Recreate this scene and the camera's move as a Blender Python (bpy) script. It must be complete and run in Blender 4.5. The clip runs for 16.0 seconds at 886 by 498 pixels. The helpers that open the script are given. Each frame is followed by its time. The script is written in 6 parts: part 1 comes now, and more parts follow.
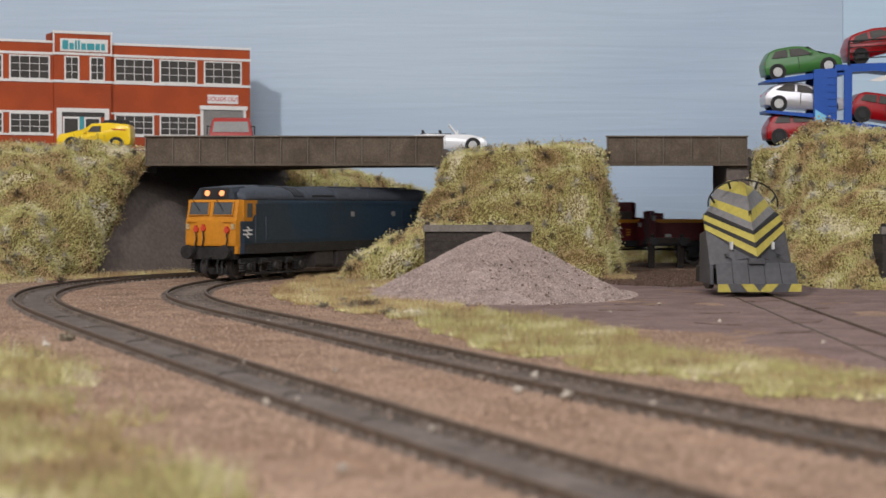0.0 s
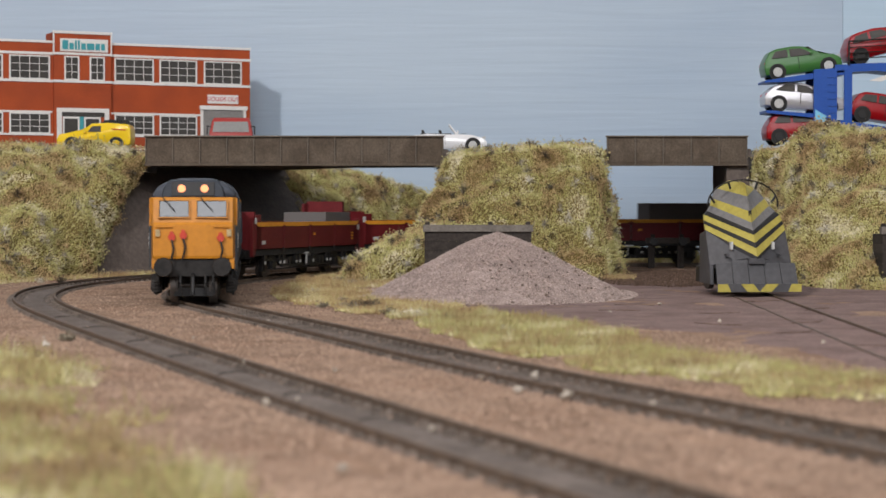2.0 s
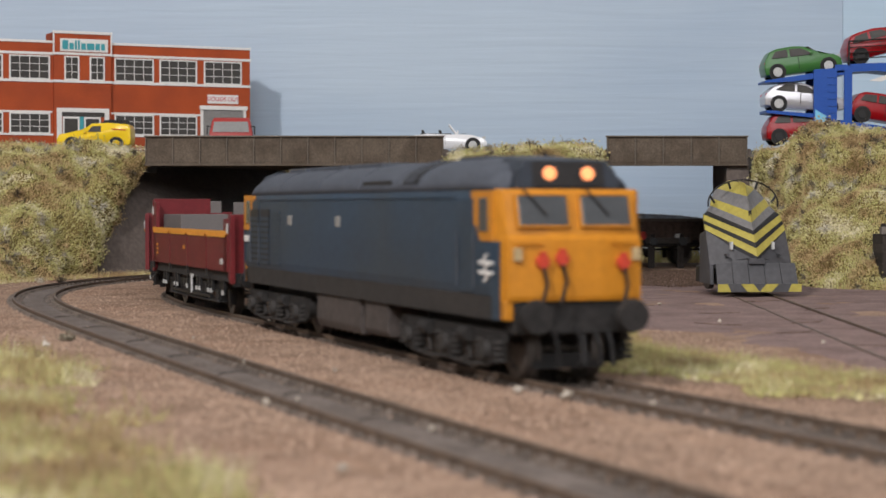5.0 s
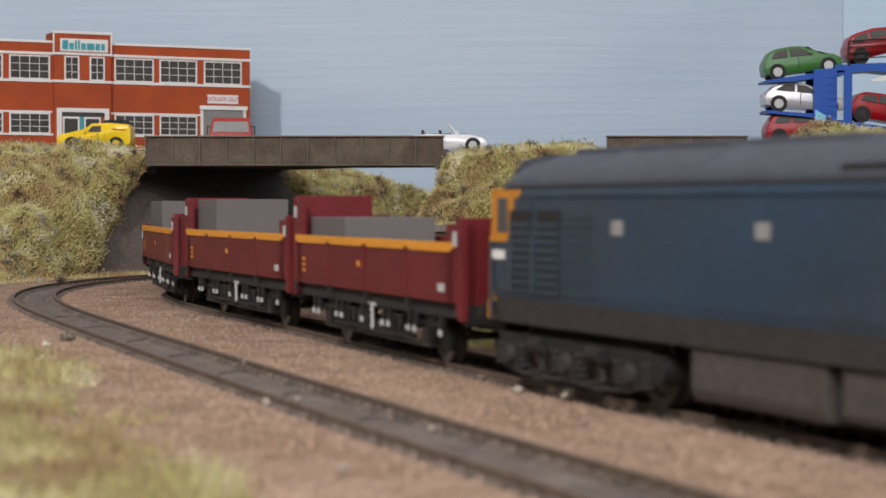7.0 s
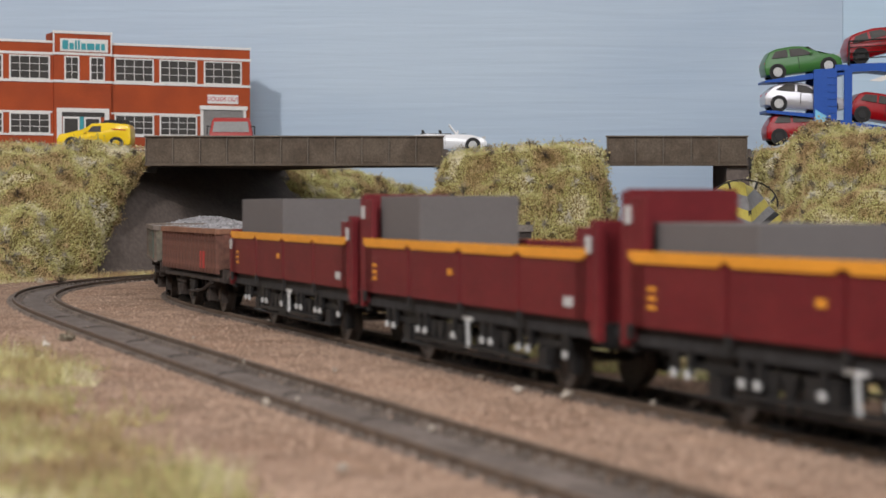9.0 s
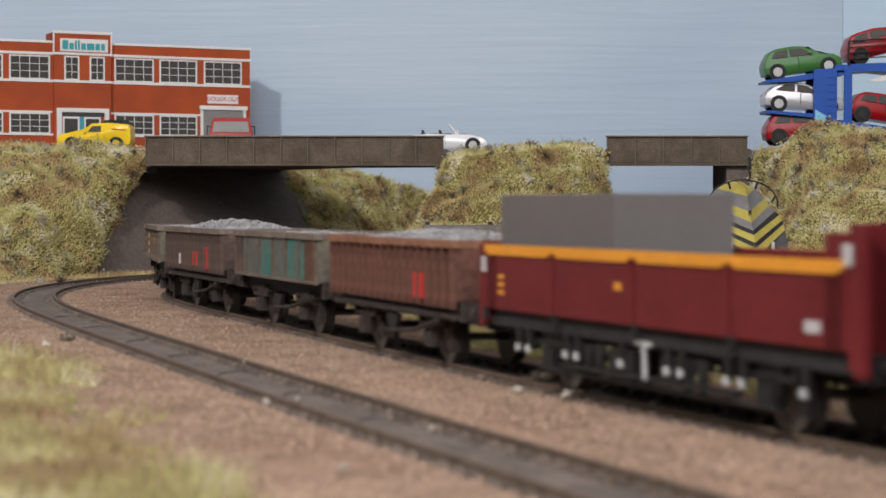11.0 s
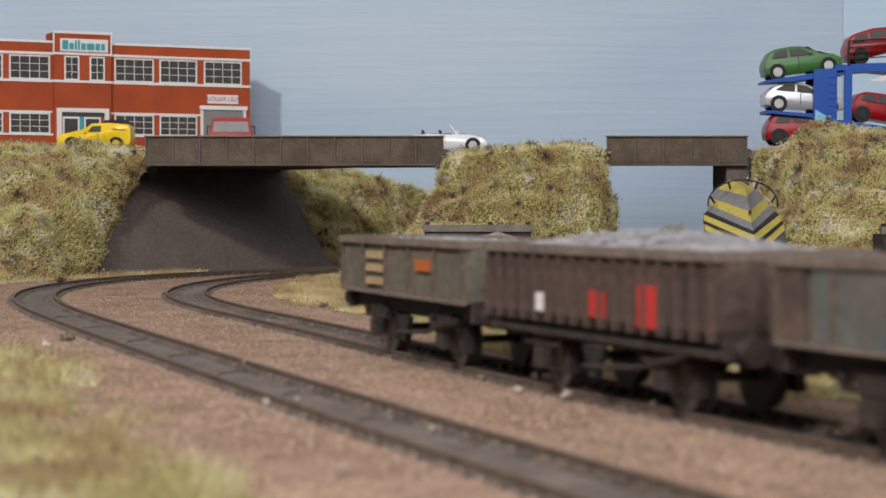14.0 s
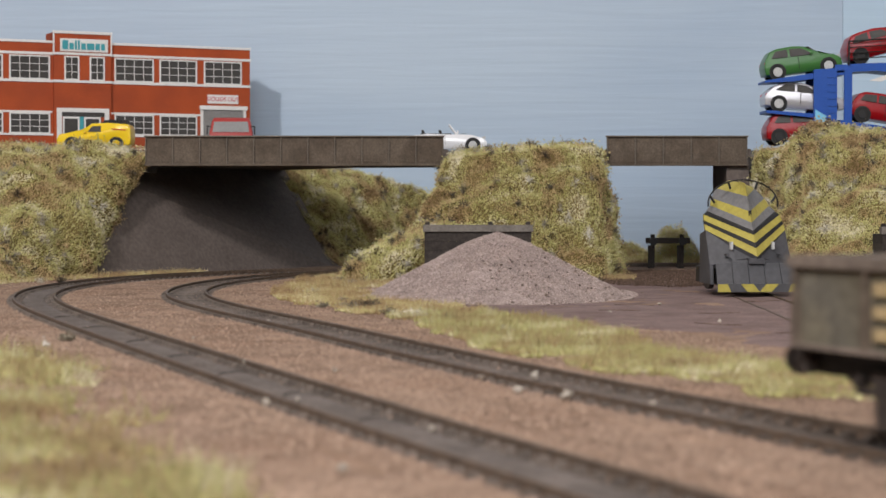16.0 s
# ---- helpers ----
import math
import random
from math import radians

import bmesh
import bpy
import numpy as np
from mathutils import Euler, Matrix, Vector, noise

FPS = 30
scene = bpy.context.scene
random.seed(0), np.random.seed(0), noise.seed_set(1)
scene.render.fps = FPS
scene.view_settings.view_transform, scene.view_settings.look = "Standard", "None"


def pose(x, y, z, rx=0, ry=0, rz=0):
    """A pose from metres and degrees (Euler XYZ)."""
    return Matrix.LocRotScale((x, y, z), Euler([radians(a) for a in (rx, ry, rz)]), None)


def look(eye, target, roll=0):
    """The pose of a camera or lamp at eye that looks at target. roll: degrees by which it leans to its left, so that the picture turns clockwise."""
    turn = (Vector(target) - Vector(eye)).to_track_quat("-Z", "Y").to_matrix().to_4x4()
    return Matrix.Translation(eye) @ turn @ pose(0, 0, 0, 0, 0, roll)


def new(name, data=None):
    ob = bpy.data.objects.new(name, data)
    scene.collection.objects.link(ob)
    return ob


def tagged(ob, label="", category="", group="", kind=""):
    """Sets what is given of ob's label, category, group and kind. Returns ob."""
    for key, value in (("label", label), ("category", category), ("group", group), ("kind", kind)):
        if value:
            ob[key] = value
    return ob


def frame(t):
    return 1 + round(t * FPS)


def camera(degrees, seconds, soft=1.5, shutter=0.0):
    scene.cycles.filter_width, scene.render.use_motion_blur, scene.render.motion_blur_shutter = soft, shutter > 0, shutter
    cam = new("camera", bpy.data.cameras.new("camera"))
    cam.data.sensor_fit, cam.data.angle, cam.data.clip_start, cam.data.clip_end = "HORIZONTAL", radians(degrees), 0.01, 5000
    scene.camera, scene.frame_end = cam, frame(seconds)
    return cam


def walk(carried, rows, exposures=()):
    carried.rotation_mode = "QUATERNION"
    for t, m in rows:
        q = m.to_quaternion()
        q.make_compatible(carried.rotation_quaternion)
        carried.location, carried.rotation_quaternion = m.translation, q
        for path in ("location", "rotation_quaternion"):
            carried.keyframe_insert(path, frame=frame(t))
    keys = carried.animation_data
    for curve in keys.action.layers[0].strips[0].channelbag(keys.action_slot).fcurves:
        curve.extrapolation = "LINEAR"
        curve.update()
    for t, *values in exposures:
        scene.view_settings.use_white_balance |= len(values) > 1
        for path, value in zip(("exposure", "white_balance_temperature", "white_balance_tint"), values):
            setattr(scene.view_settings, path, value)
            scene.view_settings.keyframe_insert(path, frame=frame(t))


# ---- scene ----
# A small-scale model railway, built at its true size; plan numbers are in millimetres, rail top is z = 0.
MM = 0.001
cam = camera(26.72, 16.0, soft=1.5, shutter=0.5)
cam.data.dof.use_dof = True
cam.data.dof.focus_distance = 0.98
cam.data.dof.aperture_fstop = 38.0
EYE = (0, 0, 0.0385)
AIM = (0, 1, 0.0385 - math.tan(math.atan(74 / 3300)))
walk(cam, [(0.0, look(EYE, AIM)), (16.0, look(EYE, AIM))], exposures=[(0.0, 0.0), (16.0, 0.0)])

# ---- light: one strong ceiling lamp to the front left, one broad added fill lamp, a closed room
world = bpy.data.worlds.new("room_air")
scene.world = world
world.use_nodes = True
world.node_tree.nodes["Background"].inputs[0].default_value = (0.8, 0.9, 1.0, 1)
world.node_tree.nodes["Background"].inputs[1].default_value = 0.15


def area_lamp(name, eye, target, size, watts, colour):
    data = bpy.data.lights.new(name, "AREA")
    data.shape, data.size, data.energy, data.color = "DISK", size, watts, colour
    ob = new(name, data)
    ob.matrix_world = look(eye, target)
    return ob


area_lamp("ceiling_spot", (-0.66, -0.50, 1.04), (0.0, 1.05, 0.05), 0.13, 18.5, (1.0, 0.95, 0.935))
# Added fill: a broad unseen lamp behind the camera, lifting shade under the bridges.
area_lamp("ceiling_panel", (0.25, -1.45, 1.12), (0.05, 1.05, 0.03), 1.5, 34.5, (0.945, 0.955, 1.0))


# ---- materials
def mat(name, colour, rough=0.8, var=0.25, fine=900, coarse=60, bump=0.0, metal=0.0, island=0.0, objvar=0.0, second=None, spec=0.3, coat=0.0, fixed=False):
    m = bpy.data.materials.new(name)
    m.use_nodes = True
    nt = m.node_tree
    b = nt.nodes["Principled BSDF"]
    b.inputs["Roughness"].default_value = rough
    b.inputs["Metallic"].default_value = metal
    b.inputs["Specular IOR Level"].default_value = spec
    b.inputs["Coat Weight"].default_value = coat
    co = nt.nodes.new("ShaderNodeNewGeometry").outputs["Position"] if fixed else nt.nodes.new("ShaderNodeTexCoord").outputs["Object"]

    def noise_at(scale, detail=4):
        n = nt.nodes.new("ShaderNodeTexNoise")
        n.inputs["Scale"].default_value, n.inputs["Detail"].default_value = scale, detail
        nt.links.new(co, n.inputs["Vector"])
        return n.outputs["Fac"]

    def mix(kind, fac, a, c):
        x = nt.nodes.new("ShaderNodeMix")
        x.data_type, x.blend_type = "RGBA", kind
        for socket, v in ((x.inputs[0], fac), (x.inputs[6], a), (x.inputs[7], c)):
            if isinstance(v, (int, float)):
                socket.default_value = v
            elif isinstance(v, tuple):
                socket.default_value = (*v, 1)
            else:
                nt.links.new(v, socket)
        return x.outputs[2]

    def ramp(fac, lo, hi, a=0.0, c=1.0):
        r = nt.nodes.new("ShaderNodeMapRange")
        for i, v in ((1, lo), (2, hi), (3, a), (4, c)):
            r.inputs[i].default_value = v
        nt.links.new(fac, r.inputs[0])
        return r.outputs[0]

    out = colour
    if second:
        out = mix("MIX", ramp(noise_at(coarse), 0.4, 0.62), out, second)
    g = nt.nodes.new("ShaderNodeCombineColor")
    f = ramp(noise_at(fine), 0.3, 0.7, 1 - var, 1 + var)
    c2 = ramp(noise_at(coarse * 2.3), 0.3, 0.7, 1 - var * 0.6, 1 + var * 0.6)
    mul = nt.nodes.new("ShaderNodeMath")
    mul.operation = "MULTIPLY"
    nt.links.new(f, mul.inputs[0]), nt.links.new(c2, mul.inputs[1])
    last = mul.outputs[0]
    for amount, kind in ((island, "ShaderNodeNewGeometry"), (objvar, "ShaderNodeObjectInfo")):
        if amount:
            nd = nt.nodes.new(kind)
            r = ramp(nd.outputs["Random Per Island" if kind == "ShaderNodeNewGeometry" else "Random"], 0, 1, 1 - amount, 1 + amount)
            m2 = nt.nodes.new("ShaderNodeMath")
            m2.operation = "MULTIPLY"
            nt.links.new(last, m2.inputs[0]), nt.links.new(r, m2.inputs[1])
            last = m2.outputs[0]
    for i in range(3):
        nt.links.new(last, g.inputs[i])
    nt.links.new(mix("MULTIPLY", 1.0, out, g.outputs[0]), b.inputs["Base Color"])
    if bump:
        bp = nt.nodes.new("ShaderNodeBump")
        bp.inputs["Strength"].default_value, bp.inputs["Distance"].default_value = min(1, bump), 0.0006
        nt.links.new(noise_at(fine), bp.inputs["Height"])
        nt.links.new(bp.outputs[0], b.inputs["Normal"])
    return m


def glow(name, colour, strength):
    m = mat(name, colour, 0.4, 0.02)
    b = m.node_tree.nodes["Principled BSDF"]
    b.inputs["Emission Color"].default_value = (*colour, 1)
    b.inputs["Emission Strength"].default_value = strength
    return m


def leaf_mat(name, stops, rough=0.9):
    """Flock and foam scatter: each island takes a colour of its own, drifting over patches."""
    m = mat(name, (0.5, 0.5, 0.5), rough, 0.15)
    nt = m.node_tree
    b = nt.nodes["Principled BSDF"]
    geo = nt.nodes.new("ShaderNodeNewGeometry")
    no = nt.nodes.new("ShaderNodeTexNoise")
    no.inputs["Scale"].default_value = 46
    no.inputs["Detail"].default_value = 5
    nt.links.new(geo.outputs["Position"], no.inputs["Vector"])
    ad = nt.nodes.new("ShaderNodeMath")
    ad.operation = "MULTIPLY_ADD"
    ad.inputs[1].default_value, ad.inputs[2].default_value = 0.30, -0.15
    nt.links.new(geo.outputs["Random Per Island"], ad.inputs[0])
    su = nt.nodes.new("ShaderNodeMath")
    wide = nt.nodes.new("ShaderNodeMapRange")
    wide.inputs[1].default_value, wide.inputs[2].default_value = 0.32, 0.68
    nt.links.new(no.outputs["Fac"], wide.inputs[0])
    nt.links.new(ad.outputs[0], su.inputs[0]), nt.links.new(wide.outputs[0], su.inputs[1])
    cr = nt.nodes.new("ShaderNodeValToRGB")
    for i, (p, c) in enumerate(stops):
        e = cr.color_ramp.elements[i] if i < 2 else cr.color_ramp.elements.new(p)
        e.position, e.color = p, (*c, 1)
    nt.links.new(su.outputs[0], cr.inputs[0])
    nt.links.new(cr.outputs[0], b.inputs["Base Color"])
    return m


BALLAST = mat("sandy_ballast", (0.33, 0.225, 0.162), 0.95, 0.36, 1500, 22, 0.7, second=(0.275, 0.178, 0.124), spec=0.1)
YARD = mat("yard_earth", (0.25, 0.178, 0.162), 0.95, 0.25, 900, 45, 0.7, second=(0.205, 0.14, 0.127), spec=0.12)
GRAIN = mat("ballast_grain", (0.36, 0.255, 0.19), 0.9, 0.2, island=0.55, spec=0.15)
STONE = mat("loose_stone", (0.42, 0.37, 0.31), 0.9, 0.25, island=0.3)
GRAVEL = mat("pinkish_gravel", (0.40, 0.315, 0.285), 0.95, 0.3, 1200, 60, 1.0, spec=0.1)
GRAVELBIT = mat("gravel_bit", (0.43, 0.345, 0.31), 0.9, 0.15, island=0.4, spec=0.1)
INFILL = mat("track_infill", (0.165, 0.135, 0.118), 0.85, 0.3, 700, 45, 0.5, second=(0.125, 0.102, 0.088), spec=0.25)
RAILM = mat("weathered_rail", (0.125, 0.088, 0.064), 0.6, 0.3, 800, 60, 0.2)
SLEEPER = mat("track_sleeper", (0.15, 0.12, 0.10), 0.85, 0.3, 900, 80, 0.3, objvar=0.3)
SOIL = mat("bank_soil", (0.16, 0.12, 0.045), 0.95, 0.3, 500, 40, 0.6, spec=0.05)
FOAM = leaf_mat("bank_foliage", [(0.02, (0.20, 0.125, 0.06)), (0.22, (0.42, 0.285, 0.145)), (0.40, (0.52, 0.41, 0.20)), (0.55, (0.44, 0.43, 0.15)), (0.74, (0.62, 0.57, 0.26)), (0.95, (0.78, 0.70, 0.48))])
FLOCK = leaf_mat("static_grass", [(0.02, (0.34, 0.22, 0.115)), (0.22, (0.60, 0.435, 0.225)), (0.40, (0.70, 0.575, 0.31)), (0.55, (0.58, 0.55, 0.21)), (0.74, (0.76, 0.70, 0.36)), (0.95, (0.92, 0.85, 0.64))])
VERGE = leaf_mat("verge_grass", [(0.02, (0.21, 0.14, 0.07)), (0.22, (0.33, 0.24, 0.12)), (0.40, (0.38, 0.31, 0.145)), (0.58, (0.36, 0.345, 0.135)), (0.76, (0.50, 0.465, 0.22)), (0.95, (0.68, 0.62, 0.43))])
DARKCRUMB = leaf_mat("dark_moss", [(0.05, (0.05, 0.035, 0.018)), (0.5, (0.11, 0.085, 0.04)), (0.95, (0.17, 0.15, 0.06))])
DRY = leaf_mat("dry_straw", [(0.02, (0.20, 0.12, 0.06)), (0.3, (0.36, 0.245, 0.125)), (0.6, (0.48, 0.36, 0.18)), (0.8, (0.50, 0.44, 0.19)), (0.97, (0.72, 0.62, 0.42))])
SCRUB = leaf_mat("grey_scrub", [(0.05, (0.06, 0.045, 0.03)), (0.4, (0.16, 0.135, 0.095)), (0.65, (0.46, 0.41, 0.31)), (0.95, (0.80, 0.76, 0.66))])
CONCRETE = mat("dark_concrete", (0.14, 0.114, 0.10), 0.9, 0.16, 420, 28, 0.35, spec=0.15)
GIRDERM = mat("weathered_girder", (0.115, 0.088, 0.064), 0.75, 0.22, 900, 70, 0.2, second=(0.082, 0.06, 0.042), fixed=True)
GIRDERTOP = mat("girder_cap", (0.15, 0.125, 0.10), 0.75, 0.2, 900, 70, fixed=True)
CLOD = mat("heap_clod", (0.20, 0.15, 0.125), 0.95, 0.2, island=0.5, spec=0.05)
EARTH = mat("dark_earth_crumbs", (0.13, 0.088, 0.066), 0.95, 0.2, island=0.5, spec=0.05)


def sky_paint(name, light, deep):
    """Hand-brushed emulsion: long level strokes, drifting tone, faint ridges."""
    m = bpy.data.materials.new(name)
    m.use_nodes = True
    nt = m.node_tree
    b = nt.nodes["Principled BSDF"]
    b.inputs["Roughness"].default_value, b.inputs["Specular IOR Level"].default_value = 0.62, 0.25
    geo = nt.nodes.new("ShaderNodeNewGeometry").outputs["Position"]

    def strokes(sx, sz, detail, turn):
        mp = nt.nodes.new("ShaderNodeMapping")
        mp.inputs["Scale"].default_value, mp.inputs["Rotation"].default_value = (sx, 1, sz), (0, turn, 0)
        n = nt.nodes.new("ShaderNodeTexNoise")
        n.inputs["Scale"].default_value, n.inputs["Detail"].default_value, n.inputs["Distortion"].default_value = 1.0, detail, 0.4
        nt.links.new(geo, mp.inputs["Vector"]), nt.links.new(mp.outputs[0], n.inputs["Vector"])
        return n.outputs["Fac"]

    def maths(op, a, c):
        x = nt.nodes.new("ShaderNodeMath")
        x.operation = op
        for i, v in enumerate((a, c)):
            if isinstance(v, float):
                x.inputs[i].default_value = v
            else:
                nt.links.new(v, x.inputs[i])
        return x.outputs[0]

    broad, fine = strokes(1.6, 3.4, 3, 0.15), strokes(9.0, 190.0, 6, 0.10)
    fac = maths("ADD", maths("MULTIPLY", broad, 1.35), maths("MULTIPLY", fine, 0.14))
    cr = nt.nodes.new("ShaderNodeValToRGB")
    cr.color_ramp.elements[0].position, cr.color_ramp.elements[0].color = 0.5, (*deep, 1)
    cr.color_ramp.elements[1].position, cr.color_ramp.elements[1].color = 1.0, (*light, 1)
    nt.links.new(fac, cr.inputs[0]), nt.links.new(cr.outputs[0], b.inputs["Base Color"])
    bp = nt.nodes.new("ShaderNodeBump")
    bp.inputs["Strength"].default_value, bp.inputs["Distance"].default_value = 0.35, 0.0012
    nt.links.new(fine, bp.inputs["Height"]), nt.links.new(bp.outputs[0], b.inputs["Normal"])
    return m


SKY = sky_paint("painted_sky_board", (0.49, 0.59, 0.695), (0.335, 0.44, 0.58))
# The light this turned board catches is put into its lighter blue.
SKY2 = sky_paint("painted_sky_wing", (0.52, 0.66, 0.78), (0.42, 0.57, 0.71))
ROADM = mat("road_asphalt", (0.11, 0.105, 0.10), 0.9, 0.2, 900, 40, 0.3)
WALLPAINT = mat("room_wall_paint", (0.72, 0.72, 0.70), 0.9, 0.03)
FLOORM = mat("room_floor_carpet", (0.2, 0.19, 0.18), 0.95, 0.1)
BRICK = mat("orange_brick_card", (0.40, 0.073, 0.02), 0.75, 0.09, 1500, 30, 0.1, second=(0.325, 0.06, 0.02))
SCREENG = mat("pale_screen", (0.26, 0.255, 0.25), 0.25, 0.08, spec=0.5)
WHITE = mat("white_trim", (0.74, 0.72, 0.69), 0.6, 0.06)
GLASSD = mat("dark_window_glass", (0.07, 0.066, 0.062), 0.12, 0.1, spec=0.5)
TEAL = mat("teal_letters", (0.06, 0.32, 0.36), 0.6, 0.05)
REDP = mat("red_letters", (0.55, 0.05, 0.09), 0.6, 0.05)
SHUTTER = mat("grey_shutter", (0.25, 0.24, 0.23), 0.6, 0.1)
LOCOBLUE = mat("faded_rail_blue", (0.021, 0.045, 0.078), 0.48, 0.16, 500, 24, 0.05, second=(0.028, 0.043, 0.06), spec=0.4)
LOCOROOF = mat("dusty_loco_roof", (0.066, 0.074, 0.092), 0.7, 0.15, 600, 35)
DOME = mat("dark_cab_dome", (0.028, 0.034, 0.045), 0.6, 0.15)
PALEWIN = mat("pale_side_window", (0.27, 0.26, 0.25), 0.35, 0.12)
LOCOYEL = mat("cab_yellow", (0.50, 0.195, 0.012), 0.5, 0.08, 500, 60, spec=0.4)
LOCODIRT = mat("underframe_dirt", (0.021, 0.019, 0.018), 0.75, 0.35, 600, 70, 0.3)
TANKM = mat("dusty_tank", (0.07, 0.058, 0.053), 0.75, 0.22, 500, 60, 0.1)
UNDERBROWN = mat("brown_running_gear", (0.044, 0.034, 0.029), 0.85, 0.35, 600, 70, 0.3)
SKIRT = mat("body_grime", (0.036, 0.033, 0.031), 0.75, 0.2, 500, 50)
SOLEM = mat("grey_solebar", (0.03, 0.029, 0.03), 0.7, 0.25, 500, 60)
BLACK = mat("black_plastic", (0.018, 0.017, 0.017), 0.5, 0.2)
PIPERED = mat("red_pipe", (0.50, 0.055, 0.03), 0.5, 0.1)
LAMPON = glow("lit_headcode_lamp", (1.0, 0.34, 0.13), 0.95)
STEEL = mat("wheel_steel", (0.12, 0.105, 0.095), 0.5, 0.25, metal=0.6)
SILVER = mat("bright_fitting", (0.48, 0.48, 0.47), 0.4, 0.1)
CABGLASS = mat("cab_glass", (0.075, 0.08, 0.085), 0.12, 0.08, spec=0.6)
WREDM = mat("maroon_wagon", (0.13, 0.0125, 0.016), 0.5, 0.12, 600, 40, second=(0.145, 0.016, 0.018))
WORANGE = mat("orange_stripe", (0.70, 0.29, 0.03), 0.5, 0.1)
WGREY = mat("grey_load", (0.135, 0.122, 0.118), 0.85, 0.04)
RUSTY = mat("rusty_wagon", (0.155, 0.066, 0.047), 0.8, 0.3, 500, 45, 0.3, second=(0.10, 0.05, 0.036))
BROWNW = mat("dark_brown_wagon", (0.115, 0.075, 0.06), 0.8, 0.3, 500, 45, 0.3, second=(0.06, 0.042, 0.035))
OLIVEW = mat("olive_grey_wagon", (0.155, 0.135, 0.095), 0.8, 0.25, 500, 45, 0.2, second=(0.125, 0.115, 0.095))
RIBBROWN = mat("stained_rib", (0.115, 0.088, 0.066), 0.8, 0.3, 500, 60, 0.2)
TEALW = mat("teal_patch", (0.05, 0.165, 0.145), 0.7, 0.2, 500, 60, second=(0.10, 0.125, 0.105))
GREYW = mat("bare_grey_panel", (0.125, 0.115, 0.10), 0.75, 0.2, 500, 50, 0.1, second=(0.09, 0.115, 0.105))
REDPATCH = mat("red_patch", (0.50, 0.035, 0.03), 0.6, 0.1)
PATCHO = mat("orange_patch", (0.42, 0.12, 0.03), 0.7, 0.15)
PATCHC = mat("faded_lettering", (0.40, 0.30, 0.16), 0.7, 0.2)
BALLASTLOAD = mat("grey_stone_load", (0.31, 0.30, 0.305), 0.95, 0.4, 1500, 90, 1.0)
RIMRED = mat("red_rust_rim", (0.24, 0.115, 0.07), 0.8, 0.25, 500, 60)
RIMRUST = mat("rusty_rim", (0.17, 0.135, 0.11), 0.8, 0.25, 500, 60)
PLGREY = mat("plough_grey", (0.082, 0.08, 0.085), 0.55, 0.14, 500, 50, 0.05, second=(0.06, 0.06, 0.065))
PLPALE = mat("plough_pale_grey", (0.17, 0.165, 0.165), 0.55, 0.14, 500, 50)
PLYEL = mat("plough_yellow", (0.40, 0.335, 0.07), 0.55, 0.1, 600, 60)
TIMBER = mat("dark_timber", (0.042, 0.034, 0.029), 0.85, 0.35, 700, 90, 0.3, objvar=0.3, fixed=True)
TIMBERG = mat("grey_timber_cap", (0.17, 0.15, 0.13), 0.85, 0.2, 700, 90, 0.2)
TYRE = mat("tyre_rubber", (0.02, 0.02, 0.02), 0.75, 0.1)
CARYEL = mat("yellow_van_paint", (0.83, 0.57, 0.02), 0.3, 0.02, coat=0.4)
CARGRN = mat("green_car_paint", (0.05, 0.165, 0.04), 0.3, 0.02, spec=0.3, coat=0.12)
CARSIL = mat("silver_car_paint", (0.55, 0.54, 0.56), 0.28, 0.02, metal=0.3, coat=0.6)
CARRED = mat("red_car_paint", (0.30, 0.004, 0.008), 0.3, 0.02, spec=0.3, coat=0.12)
CARWHT = mat("white_car_paint", (0.80, 0.80, 0.81), 0.2, 0.02, spec=0.5, coat=0.7)
TRKRED = mat("faded_red_lorry", (0.38, 0.05, 0.045), 0.45, 0.06)
TRBLUE = mat("transporter_blue", (0.012, 0.075, 0.36), 0.4, 0.06)
TRLIGHT = mat("light_blue_decal", (0.20, 0.52, 0.72), 0.4, 0.04)


# ---- mesh helpers (millimetres)
def box(bm, x0, x1, y0, y1, z0, z1):
    v = [bm.verts.new(p) for p in ((x0, y0, z0), (x1, y0, z0), (x1, y1, z0), (x0, y1, z0), (x0, y0, z1), (x1, y0, z1), (x1, y1, z1), (x0, y1, z1))]
    for f in ((3, 2, 1, 0), (4, 5, 6, 7), (0, 1, 5, 4), (1, 2, 6, 5), (2, 3, 7, 6), (3, 0, 4, 7)):
        bm.faces.new([v[i] for i in f])
    return bm


def prism(bm, poly, a, b, axis="y"):
    """A flat outline pushed from a to b along an axis; outlines lie in xz (y), yz (x) or xy (z)."""
    place = {"y": lambda p, q: (p[0], q, p[1]), "x": lambda p, q: (q, p[0], p[1]), "z": lambda p, q: (p[0], p[1], q)}[axis]
    lo, hi = [bm.verts.new(place(p, a)) for p in poly], [bm.verts.new(place(p, b)) for p in poly]
    n = len(poly)
    bm.faces.new(lo), bm.faces.new(hi[::-1])
    for i in range(n):
        bm.faces.new((lo[i], hi[i], hi[(i + 1) % n], lo[(i + 1) % n]))
    return bm


def loft(bm, rings, closed=True, caps=True):
    rows = [[bm.verts.new(p) for p in r] for r in rings]
    n = len(rows[0])
    for a, b in zip(rows, rows[1:]):
        for i in range(n if closed else n - 1):
            bm.faces.new((a[i], b[i], b[(i + 1) % n], a[(i + 1) % n]))
    if caps and closed:
        bm.faces.new(rows[0][::-1]), bm.faces.new(rows[-1])
    return bm


